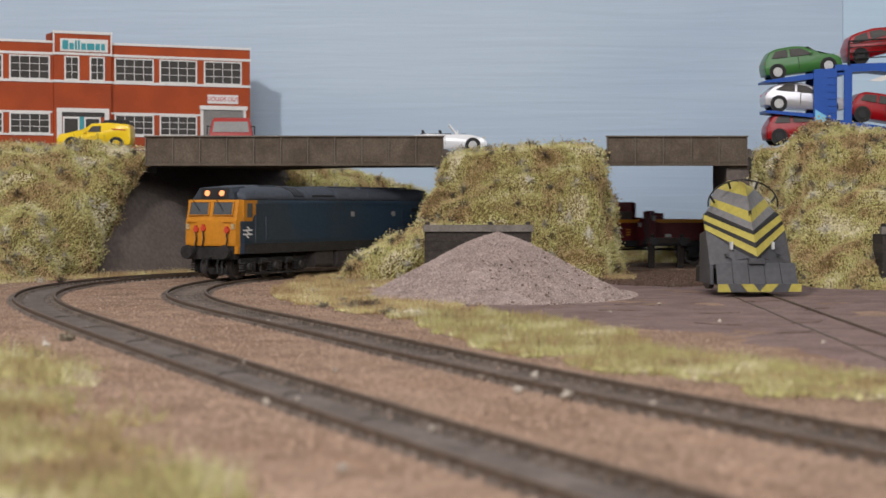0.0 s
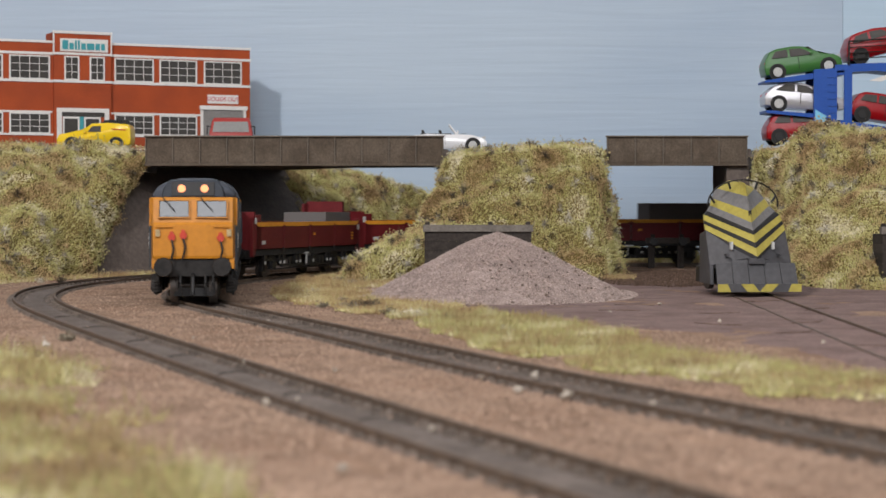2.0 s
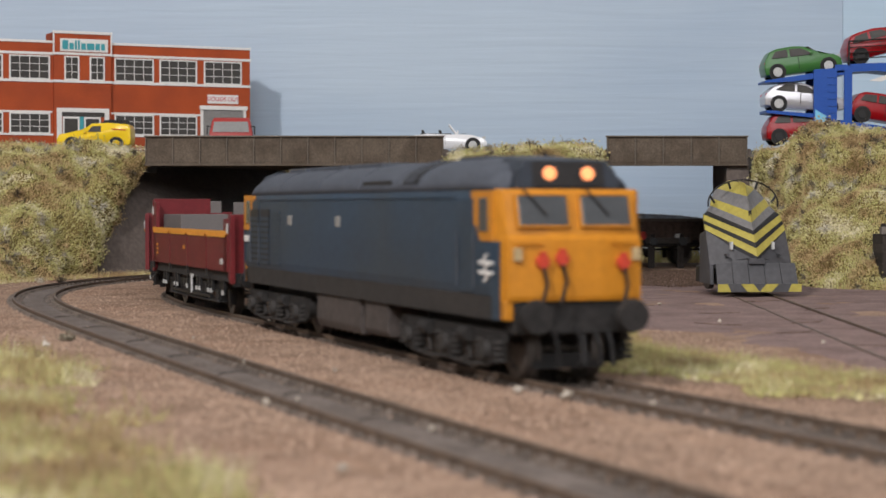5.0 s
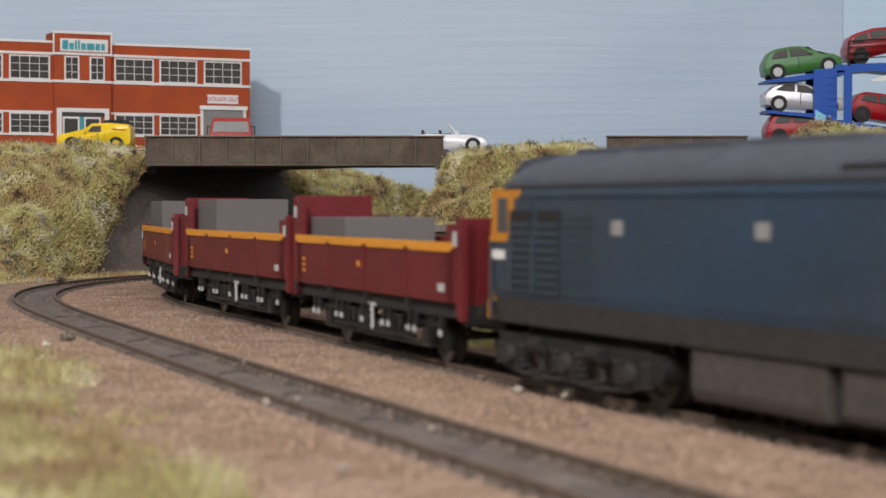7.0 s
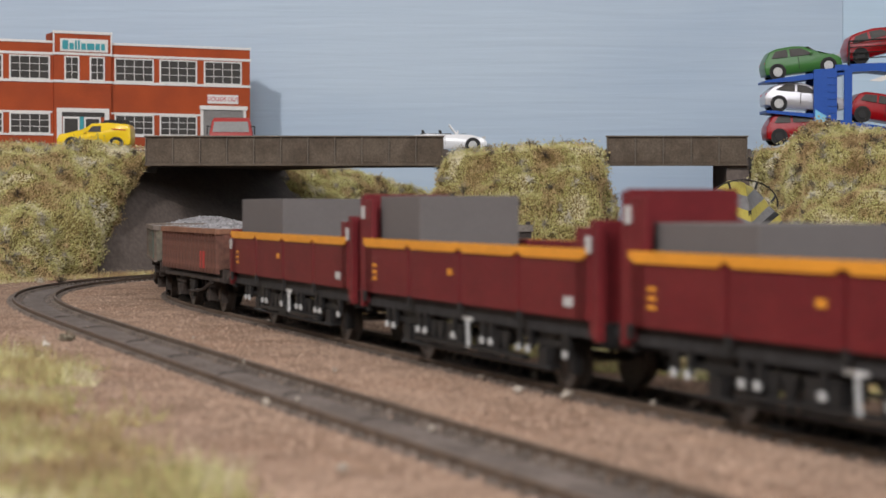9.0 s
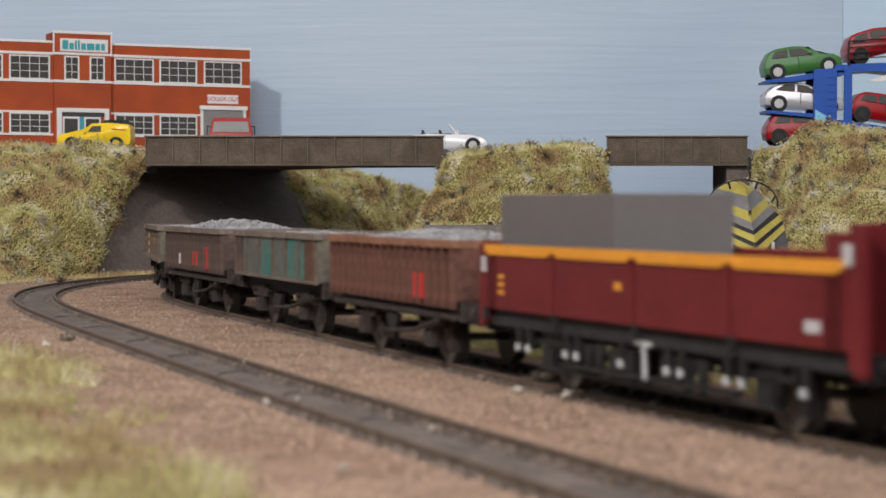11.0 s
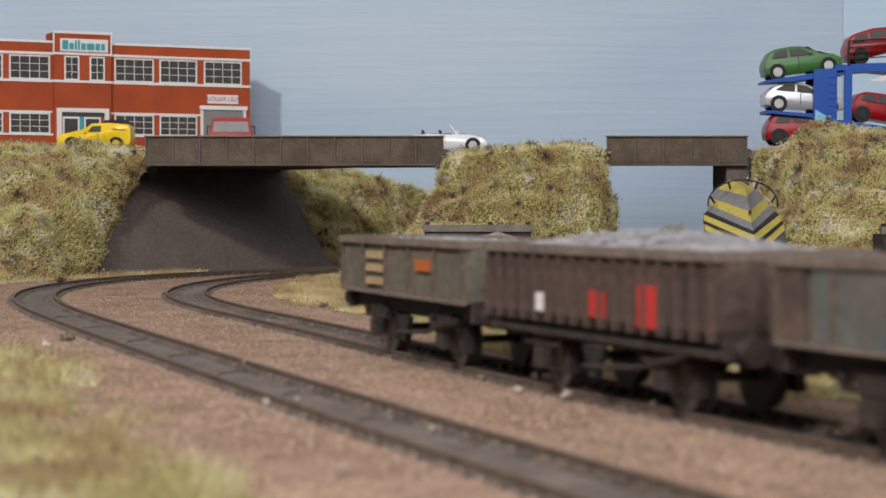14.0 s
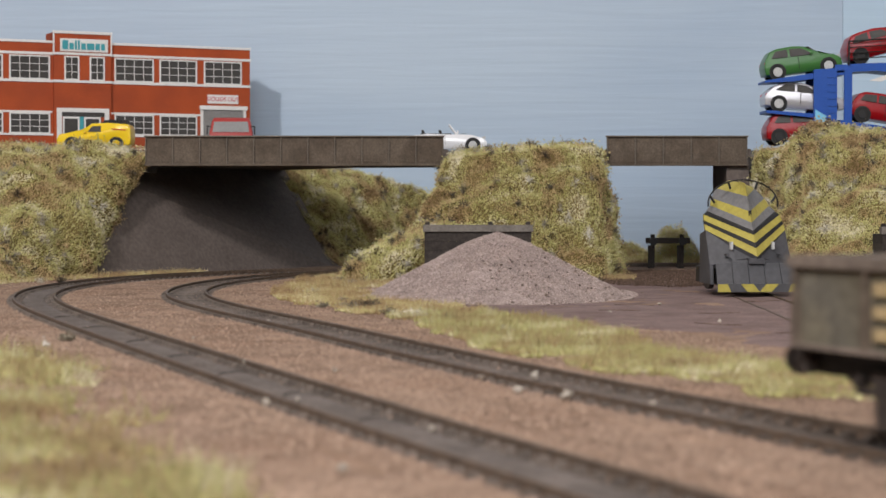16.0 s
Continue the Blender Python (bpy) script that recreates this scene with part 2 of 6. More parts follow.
def tube(bm, p0, p1, r, n=12, r2=None):
    a, b = Vector(p0), Vector(p1)
    q = (b - a).to_track_quat("Z", "Y")
    ring = lambda c, rad: [tuple(c + q @ Vector((rad * math.cos(2 * math.pi * i / n), rad * math.sin(2 * math.pi * i / n), 0))) for i in range(n)]
    return loft(bm, [ring(a, r), ring(b, r if r2 is None else r2)])


def wire(bm, pts, r, n=6):
    for a, b in zip(pts, pts[1:]):
        tube(bm, a, b, r, n)
    return bm


def part(name, bm, material, parent=None, label="", bevel=0.0, smooth=False):
    """Links a bmesh, given in millimetres, as one mesh object under a thing or a part."""
    if bevel:
        bmesh.ops.bevel(bm, geom=bm.edges[:], offset=bevel, segments=3 if bevel > 0.8 else 2, affect="EDGES", profile=0.6, clamp_overlap=True)
    bmesh.ops.recalc_face_normals(bm, faces=bm.faces[:])
    bmesh.ops.scale(bm, vec=(MM, MM, MM), verts=bm.verts[:])
    me = bpy.data.meshes.new(name)
    bm.to_mesh(me)
    bm.free()
    if smooth:
        me.shade_smooth()
    me.materials.append(material)
    ob = new(name, me)
    ob.parent = parent
    return tagged(ob, label=label)


def again(ob, parent, x=0, y=0, z=0, rx=0, ry=0, rz=0):
    """Another piece on the same mesh."""
    o = new(ob.name.split(".")[0], ob.data)
    o.parent = parent
    o.matrix_basis = pose(x * MM, y * MM, z * MM, rx, ry, rz)
    return o


def thing(name, label, category, group="", kind="", x=0, y=0, z=0, rx=0, ry=0, rz=0):
    ob = new(name)
    ob.empty_display_size = 0.01
    ob.matrix_basis = pose(x * MM, y * MM, z * MM, rx, ry, rz)
    return tagged(ob, label, category, group, kind)


def B():
    return bmesh.new()


def mesh_np(name, verts, faces, material, parent=None, label="", kind="", category="", smooth=False):
    me = bpy.data.meshes.new(name)
    me.from_pydata((np.asarray(verts) * MM).tolist(), [], np.asarray(faces).tolist())
    if smooth:
        me.shade_smooth()
    me.materials.append(material)
    ob = new(name, me)
    ob.parent = parent
    return tagged(ob, label, category, "", kind)


RNG = np.random.default_rng(5)
OCT_F = np.array([(0, 2, 4), (2, 1, 4), (1, 3, 4), (3, 0, 4), (2, 0, 5), (1, 2, 5), (3, 1, 5), (0, 3, 5)])
OCT_V = np.array([(1, 0, 0), (-1, 0, 0), (0, 1, 0), (0, -1, 0), (0, 0, 1), (0, 0, -1)], float)


def clumps(pts, size, squash=0.8):
    """Irregular eight-sided crumbs at the points."""
    n = len(pts)
    s = size * RNG.uniform(0.5, 1.35, (n, 1, 1))
    v = OCT_V[None] * s * RNG.uniform(0.6, 1.3, (n, 6, 1)) * np.array([1, 1, squash]) + RNG.normal(0, 0.18, (n, 6, 3)) * s
    a = RNG.uniform(0, 6.28, n)
    c, d = np.cos(a)[:, None], np.sin(a)[:, None]
    v = np.stack([v[..., 0] * c - v[..., 1] * d, v[..., 0] * d + v[..., 1] * c, v[..., 2]], -1) + pts[:, None]
    f = OCT_F[None] + 6 * np.arange(n)[:, None, None]
    return v.reshape(-1, 3), f.reshape(-1, 3)


def blades(pts, up, length, width):
    """Thin fibres that stand on the points along up, each leaning its own way."""
    n = len(pts)
    d = up + RNG.normal(0, 0.55, (n, 3))
    d /= np.linalg.norm(d, axis=1, keepdims=True)
    side = np.cross(d, RNG.normal(0, 1, (n, 3)))
    side *= width / (np.linalg.norm(side, axis=1, keepdims=True) + 1e-6)
    tip = pts + d * length * RNG.uniform(0.5, 1.4, (n, 1))
    v = np.stack([pts - side, pts + side, tip], 1)
    return v.reshape(-1, 3), np.arange(3 * n).reshape(-1, 3)


def both(a, b):
    return np.concatenate([a[0], b[0]]), np.concatenate([a[1], b[1] + len(a[0])])


def fbm(x, y, scale, seed=0.0, octaves=4):
    return np.array([noise.fractal((a / scale + seed, b / scale - seed, seed * 1.7), 1.0, 2.0, octaves) for a, b in zip(np.ravel(x), np.ravel(y))]).reshape(np.shape(x))


# ---- the two running lines: start, heading and curvature along the way
def line_of(x, y, heading, knots, step, total):
    ds = 2.5
    pts, th, s = [], heading, 0.0
    while s < total:
        pts.append((x, y, th))
        k = np.interp(s, np.arange(len(knots)) * step, knots) / 1000 if th > 0.02 else 0.0
        x, y = x + math.cos(th + k * ds / 2) * ds, y + math.sin(th + k * ds / 2) * ds
        th, s = th + k * ds, s + ds
    return np.array(pts)


LINE_B = line_of(101.28, 242.12, 1.9732, [0.093, -0.4245, 0.309, -2.18, -2.251, -3.595, -4.15, -4.15, -4.15], 212.5, 2600)
LINE_A = line_of(101.25, 75.59, 1.9645, [0.213, -0.255, 0.0185, -0.165, -2.258, -2.89, -3.088, -3.4, -3.4], 212.5, 2400)
SIDING = line_of(120.0, 330.0, 1.545, [-0.05, -0.05, -0.02, 0.05, 0.05], 212.5, 880)


def along(line, s):
    if s < 0:
        x, y, th = line[0]
        return x + math.cos(th) * s, y + math.sin(th) * s, th
    i = min(s / 2.5, len(line) - 1.001)
    j, u = int(i), i - int(i)
    return tuple(line[j] * (1 - u) + line[j + 1] * u)


def strip(line, s0, s1, ds, profile):
    """Sweeps a cross profile [(offset, z)] along a line."""
    rings = []
    s = s0
    while s <= s1:
        x, y, th = along(line, s)
        rings.append([(x - math.sin(th) * o, y + math.cos(th) * o, z) for o, z in profile])
        s += ds
    bm = B()
    loft(bm, rings)
    return bm


def rail_profile(o, top=0.0):
    return [(o - 1.1, top - 2.6), (o - 1.1, top - 2.2), (o - 0.35, top - 1.7), (o - 0.35, top - 0.9), (o - 0.55, top - 0.65), (o - 0.5, top),
            (o + 0.5, top), (o + 0.55, top - 0.65), (o + 0.35, top - 0.9), (o + 0.35, top - 1.7), (o + 1.1, top - 2.2), (o + 1.1, top - 2.6)]


def near_line(px, py, line, lo=-900):
    pts = [along(line, s)[:2] for s in range(lo, 0, 10)] + [tuple(p) for p in line[::4, :2]]
    d = np.full(np.shape(px), 1e9)
    for a, b in pts:
        d = np.minimum(d, (px - a) ** 2 + (py - b) ** 2)
    return np.sqrt(d)


# ---- room shell
def room():
    for name, dims in (("wall_north", (-2300, 2300, 1700, 1800, -950, 1600)), ("wall_south", (-2300, 2300, -2300, -2200, -950, 1600)),
                       ("wall_west", (-2400, -2300, -2300, 1800, -950, 1600)), ("wall_east", (2300, 2400, -2300, 1800, -950, 1600))):
        tagged(part(name, box(B(), *dims), WALLPAINT), "plain off-white painted wall of the hobby room", "wall", "", "structure")
    tagged(part("floor", box(B(), -2400, 2400, -2300, 1800, -1000, -950), FLOORM), "dark grey carpeted floor of the hobby room", "floor", "", "structure")
    tagged(part("ceiling", box(B(), -2400, 2400, -2300, 1800, 1600, 1650), WALLPAINT), "plain white ceiling of the hobby room", "ceiling", "", "structure")


room()


# ---- layout ground: one sheet of sandy scenic ground on the baseboard
def smooth(a, b, x):
    t = np.clip((x - a) / (b - a), 0, 1)
    return t * t * (3 - 2 * t)


def ground_height(x, y):
    return -1.7 + 0.8 * np.asarray(fbm(x, y, 60, 1.3)) + 0.35 * np.asarray(fbm(x, y, 9, 4.1))


def grid_sheet(xs, ys, zfun):
    X, Y = np.meshgrid(xs, ys)
    Z = zfun(X, Y)
    n, m = X.shape
    i = np.arange(n * m).reshape(n, m)
    f = np.stack([i[:-1, :-1], i[:-1, 1:], i[1:, 1:], i[1:, :-1]], -1).reshape(-1, 4)
    return np.stack([X, Y, Z], -1).reshape(-1, 3), f


def ground():
    xs = np.concatenate([np.arange(-900, -420, 40), np.arange(-420, 420, 6), np.arange(420, 1301, 40)])
    ys = np.concatenate([np.arange(-1100, 60, 40), np.arange(60, 1440, 6)])

    def z(X, Y):
        h = ground_height(X, Y)
        d = np.minimum(np.minimum(near_line(X, Y, LINE_A), near_line(X, Y, LINE_B)), 40)
        h = np.where(d < 17, -3.4, h * smooth(14, 30, d) + -1.8 * (1 - smooth(14, 30, d)))
        return np.where(near_line(X, Y, SIDING, 0) < 18, -3.0, h)

    v, f = grid_sheet(xs, ys, z)
    g = mesh_np("ground", v, f, BALLAST, smooth=True)
    tagged(g, "sandy pinkish-brown scenic ground of the model railway", "ground", "", "structure")
    board = part("baseboard", box(B(), -900, 1300, -1100, 1436, -40, -8), TIMBERG)
    tagged(board, "wooden baseboard carrying the model railway", "baseboard", "", "structure")
    legs = thing("trestle", "plain timber trestle under the baseboard", "trestle")
    leg = part("leg", box(B(), -30, 30, -30, 30, -950, -40), TIMBERG, legs)
    leg.matrix_basis = pose(-0.8, -1.0, 0)
    for x, y in ((-800, 1350), (1200, -1000), (1200, 1350)):
        again(leg, legs, x, y, 0)


ground()


YARD_EDGE = [(-20, 720), (45, 660), (75, 600), (92, 520), (118, 440), (420, 440), (420, 1180), (90, 1180), (60, 980), (20, 900), (-30, 820)]


def in_poly(px, py, edge):
    r = np.zeros(px.shape, bool)
    for i in range(len(edge)):
        (x1, y1), (x2, y2) = edge[i], edge[(i + 1) % len(edge)]
        r ^= ((y1 > py) != (y2 > py)) & (px < (x2 - x1) * (py - y1) / (y2 - y1 + 1e-9) + x1)
    return r


def yard():
    """Hard-trodden brown yard in front of the openings, 0.8 mm above the ground."""
    edge = YARD_EDGE

    def inside(X, Y):
        return in_poly(X, Y, edge)

    xs, ys = np.arange(-40, 421, 4.0), np.arange(430, 1190, 6.0)
    v, f = grid_sheet(xs, ys, lambda X, Y: -1.4 + 0.22 * np.asarray(fbm(X, Y, 14, 7.7)) + 0.12 * np.asarray(fbm(X, Y, 4, 2.2)))
    c = v[f].mean(1)
    jitter = np.asarray(fbm(c[:, 0], c[:, 1], 25, 3.0)) * 10
    keep = inside(c[:, 0] + jitter, c[:, 1] + jitter)
    used = np.unique(f[keep])
    index = np.full(len(v), -1)
    index[used] = np.arange(len(used))
    rim = np.unique(f[~keep])
    v[np.intersect1d(used, rim), 2] -= 2.4
    ob = mesh_np("yard_surface", v[used], index[f[keep]], YARD, smooth=True)
    tagged(ob, "flat purplish-brown earth yard round the siding", "yard", "", "structure")


yard()


def running_line(name, line, s0, s1, label, grit):
    """Flat-bottom rails on chaired sleepers, the space between them filled with grit."""
    t = thing(name, label, "railway track", "", "structure")
    for o in (-8.75, 8.75):
        part("rail", strip(line, s0, s1, 7.5, rail_profile(o)), RAILM, t, smooth=False)
    part("infill", strip(line, s0, s1, 7.5, [(-7.5, -3.2), (-7.5, -2.5), (-5.0, -2.4), (-4.2, grit - 0.1), (0, grit), (4.2, grit - 0.1), (5.0, -2.4), (7.5, -2.5), (7.5, -3.2)]), INFILL, t, "grey-brown grit between the rails")
    for e in (1, -1):
        part("ballast_shoulder", strip(line, s0, s1, 7.5, [(e * 9.9, -3.4), (e * 9.9, -2.3), (e * 11.5, -2.0), (e * 15, -1.75), (e * 21, -1.6), (e * 27, -3.4)]), BALLAST, t, "sandy ballast packed against the sleepers", smooth=False)
    bm = B()
    box(bm, -1.6, 1.6, -13.5, 13.5, -3.0, -1.98)
    for y in (-8.75, 8.75):
        for d in (-1.55, 1.55):
            box(bm, -1.0, 1.0, y + d - 0.95, y + d + 0.95, -2.1, -1.15)
    sl = part("sleeper", bm, SLEEPER, t, "dark sleeper with rail chairs")
    for n in range(225):
        x, y, th = along(line, -40 + 6.6 * n)
        m = pose(x * MM, y * MM, 0, 0, 0, math.degrees(th))
        if n == 0:
            sl.matrix_basis = m
        else:
            again(sl, t).matrix_basis = m
    return t


running_line("track_inner", LINE_B, -1100, 2300, "curved weathered railway track set in sandy ballast", -2.1)
outer = running_line("track_outer", LINE_A, -700, 2000, "curved outer railway track set in sandy ballast", -1.7)
# joints in the hard grit filling of the outer line
for s_at, turn in ((300, 38), (352, 30), (405, 50), (462, 42), (520, 34), (590, 48), (655, 40)):
    x, y, th = along(LINE_A, s_at)
    bm = B()
    wire(bm, [(-6, 0.0, -1.78), (-2, 0.9, -1.66), (2, 0.6, -1.66), (6.5, -0.6, -1.8)], 0.22, 5)
    seam = part("infill_seam", bm, TIMBER, outer)
    seam.matrix_basis = pose(x * MM, y * MM, 0, 0, 0, math.degrees(th) - turn)


def siding():
    t = thing("track_siding", "straight siding track sunk in the yard earth", "railway track", "", "structure")
    for o, top in ((-8.75, -0.6), (8.75, -1.1)):
        part("rail", strip(SIDING, 0, 800, 10, rail_profile(o, top)), RAILM, t)
    bm = strip(line_of(150, 620, 1.2, [0.0, -1.5, -1.5], 200, 420), 150, 400, 10, rail_profile(8, -0.3))
    part("rail", bm, RAILM, t)


siding()


# ---- sky boards
def sky_boards():
    b = part("backdrop_main", box(B(), -900, 306, 1432, 1444, -8, 620), SKY)
    tagged(b, "pale blue hand-painted sky board with faint brush strokes", "backdrop", "", "structure")
    w = part("backdrop_wing", prism(B(), [(306.3, 1431.8), (306.3, 1440), (1300, 1440), (1300, 1400)], -8, 620, "z"), SKY2)
    tagged(w, "painted sky board beside the main one, the light it catches put into a lighter blue", "backdrop", "", "structure")


sky_boards()


# ---- banks: a soil body, foam and grass fibres on it
def bank(name, label, foot, crest, back, dens=1.0, seed=1.0, wob=6.5, top_wob=2.5):
    """A bank lofted between a foot line, a crest line and a back line of equal length (x, y, z)."""
    foot, crest, back = (np.array(a, float) for a in (foot, crest, back))
    k = np.linspace(0, len(foot) - 1, 90)
    pick = lambda a: np.stack([np.interp(k, np.arange(len(a)), a[:, i]) for i in range(3)], 1)
    F, C, K = pick(foot), pick(crest), pick(back)
    rows = []
    for u in np.linspace(0, 1, 40):
        bulge = np.array([0, 0, 1]) * math.sin(u * math.pi) * 4
        rows.append(F * (1 - u) + C * u + bulge)
    for u in np.linspace(0, 1, 12)[1:]:
        rows.append(C * (1 - u) + K * u)
    R = np.array(rows)
    du, dv = np.gradient(R, axis=0), np.gradient(R, axis=1)
    N = np.cross(dv, du)
    N /= np.linalg.norm(N, axis=2, keepdims=True) + 1e-9
    if N[20, 45, 2] < 0:
        N = -N
    w = np.array([noise.fractal(Vector(p) / 22 + Vector((seed, seed, 0)), 1.0, 2.0, 4) for p in R.reshape(-1, 3)]).reshape(R.shape[:2])
    amp = np.concatenate([np.full(40, wob), np.full(11, top_wob)])
    R = R + N * (w * amp[:, None])[..., None]
    n, m = R.shape[:2]
    i = np.arange(n * m).reshape(n, m)
    f = np.stack([i[:-1, :-1], i[:-1, 1:], i[1:, 1:], i[1:, :-1]], -1).reshape(-1, 4)
    t = thing(name, label, "embankment", "", "structure")
    mesh_np("soil", R.reshape(-1, 3), f, SOIL, t, smooth=True)
    quads = R.reshape(-1, 3)[f]
    area = np.linalg.norm(np.cross(quads[:, 1] - quads[:, 0], quads[:, 3] - quads[:, 0]), axis=1)
    nf = N.reshape(-1, 3)[f[:, 0]]

    def points(count):
        c = RNG.choice(len(f), count, p=area / area.sum())
        a, b = RNG.uniform(0, 1, (2, count, 1))
        q = quads[c]
        return (q[:, 0] * (1 - a) + q[:, 1] * a) * (1 - b) + (q[:, 3] * (1 - a) + q[:, 2] * a) * b, nf[c]

    total = area.sum()
    p, nn = points(int(total * 0.42 * dens))
    big, bn = points(int(total * 0.034 * dens))
    lump = np.repeat(big, 9, 0) + RNG.normal(0, 1.6, (len(big) * 9, 3)) + np.repeat(bn, 9, 0) * 1.2
    v, fa = both(clumps(p + nn * 0.2, 0.5), clumps(lump, 0.56))
    mesh_np("foam_foliage", v, fa, FOAM, t, "crumbly olive and straw scenic foam", "stuff")
    p, nn = points(int(total * 1.9 * dens))
    v, fa = blades(p, nn * 0.8 + np.array([0, 0, 0.45]), 2.5, 0.13)
    mesh_np("grass_fibres", v, fa, FLOCK, t, "straw and yellow-green grass fibres", "stuff")
    # clusters of dark brown-green crumbs strewn over the bank
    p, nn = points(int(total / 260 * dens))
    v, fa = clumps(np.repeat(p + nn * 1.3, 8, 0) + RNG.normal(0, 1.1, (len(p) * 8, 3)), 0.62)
    mesh_np("dark_moss", v, fa, DARKCRUMB, t, "dark brown-green crumbs", "stuff")
    # small dead-twig bushes: crooked grey stems over brown litter
    p, nn = points(int(total / 300 * dens))
    k = 44
    size = np.repeat(RNG.uniform(0.6, 1.5, (len(p), 1)), k, 0)
    tw_p = np.repeat(p + nn * 1.6, k, 0) + RNG.normal(0, 0.75, (len(p) * k, 3)) * size
    v, fa = blades(tw_p, np.repeat(nn, k, 0) * 0.35 + RNG.normal(0, 0.5, tw_p.shape), 3.9, 0.24)
    mesh_np("dry_scrub", v, fa, SCRUB, t, "grey-green dry scrub tufts", "stuff")
    return t


bank("embankment_west", "grassy olive embankment below the factory",
     [(-460, 930, -4), (-330, 960, -4), (-234, 988, -4), (-219, 1038, -4), (-209, 1085, -4), (-210, 1118, -4)],
     [(-460, 1120, 75), (-340, 1128, 75), (-250, 1136, 75.5), (-205, 1140, 75), (-180, 1134, 71), (-178.5, 1138, 67)],
     [(-460, 1180, 73), (-340, 1180, 74), (-250, 1180, 74), (-205, 1180, 74), (-182, 1180, 72), (-181, 1175, 70)], 1.0, 1.0)
bank("embankment_centre", "grassy mound carrying the road between two bridges",
     [(80, 1275, -4), (30, 1228, -4), (-10, 1170, -4), (-22, 1085, -4), (4, 1040, -4), (44, 1028, -4), (94, 1046, -4), (103, 1100, -4), (103, 1275, -4)],
     [(70, 1225, 72), (34, 1196, 72), (8, 1150, 72), (2, 1112, 65), (14, 1102, 67), (50, 1098, 74), (90, 1102, 74), (97, 1114, 71), (97, 1230, 72)],
     [(75, 1222, 73), (50, 1190, 73), (34, 1160, 73), (30, 1155, 73), (34, 1150, 74), (50, 1150, 74), (75, 1150, 74), (80, 1160, 73), (82, 1222, 73)], 1.0, 4.0, 6.0)
bank("embankment_toe", "low straw-coloured toe of the mound beside the timber bin",
     [(-40, 1130, -4), (-54, 1070, -4), (-62, 992, -4), (-38, 978, -4), (-14, 1001, -4)],
     [(-8, 1120, 28), (-12, 1070, 28), (-14, 1030, 25), (-10, 1014, 20), (2, 1006, 14)],
     [(24, 1120, 28), (24, 1080, 28), (22, 1050, 26), (20, 1034, 20), (18, 1020, 12)], 1.0, 2.5, 3.0, 1.5)
bank("embankment_east", "steep grassy bank beside the yard siding",
     [(196, 1240, -4), (188, 1080, -4), (178, 985, -4), (182, 925, -4), (215, 892, -4), (290, 870, -4), (420, 850, -4)],
     [(200, 1220, 70), (190, 1120, 68), (200, 1090, 78), (212, 1078, 87), (236, 1070, 84), (300, 1062, 80), (420, 1060, 80)],
     [(235, 1215, 70), (235, 1160, 70), (235, 1150, 72), (238, 1150, 74), (250, 1150, 74), (300, 1150, 74), (420, 1150, 74)], 1.0, 7.0)
bank("embankment_rear", "olive grassy slope behind the paved abutment",
     [(-76, 1256, -4), (-54, 1286, -4), (-36, 1345, -4), (-10, 1392, -4), (30, 1408, -4), (80, 1410, -4)],
     [(-123, 1326, 67), (-98, 1348, 67), (-60, 1392, 64), (-36, 1412, 54), (-6, 1420, 46), (60, 1422, 40)],
     [(-180, 1360, 69), (-160, 1405, 68), (-110, 1426, 66), (-50, 1428, 56), (-10, 1429, 46), (60, 1429, 40)], 1.0, 9.0, 6.0)


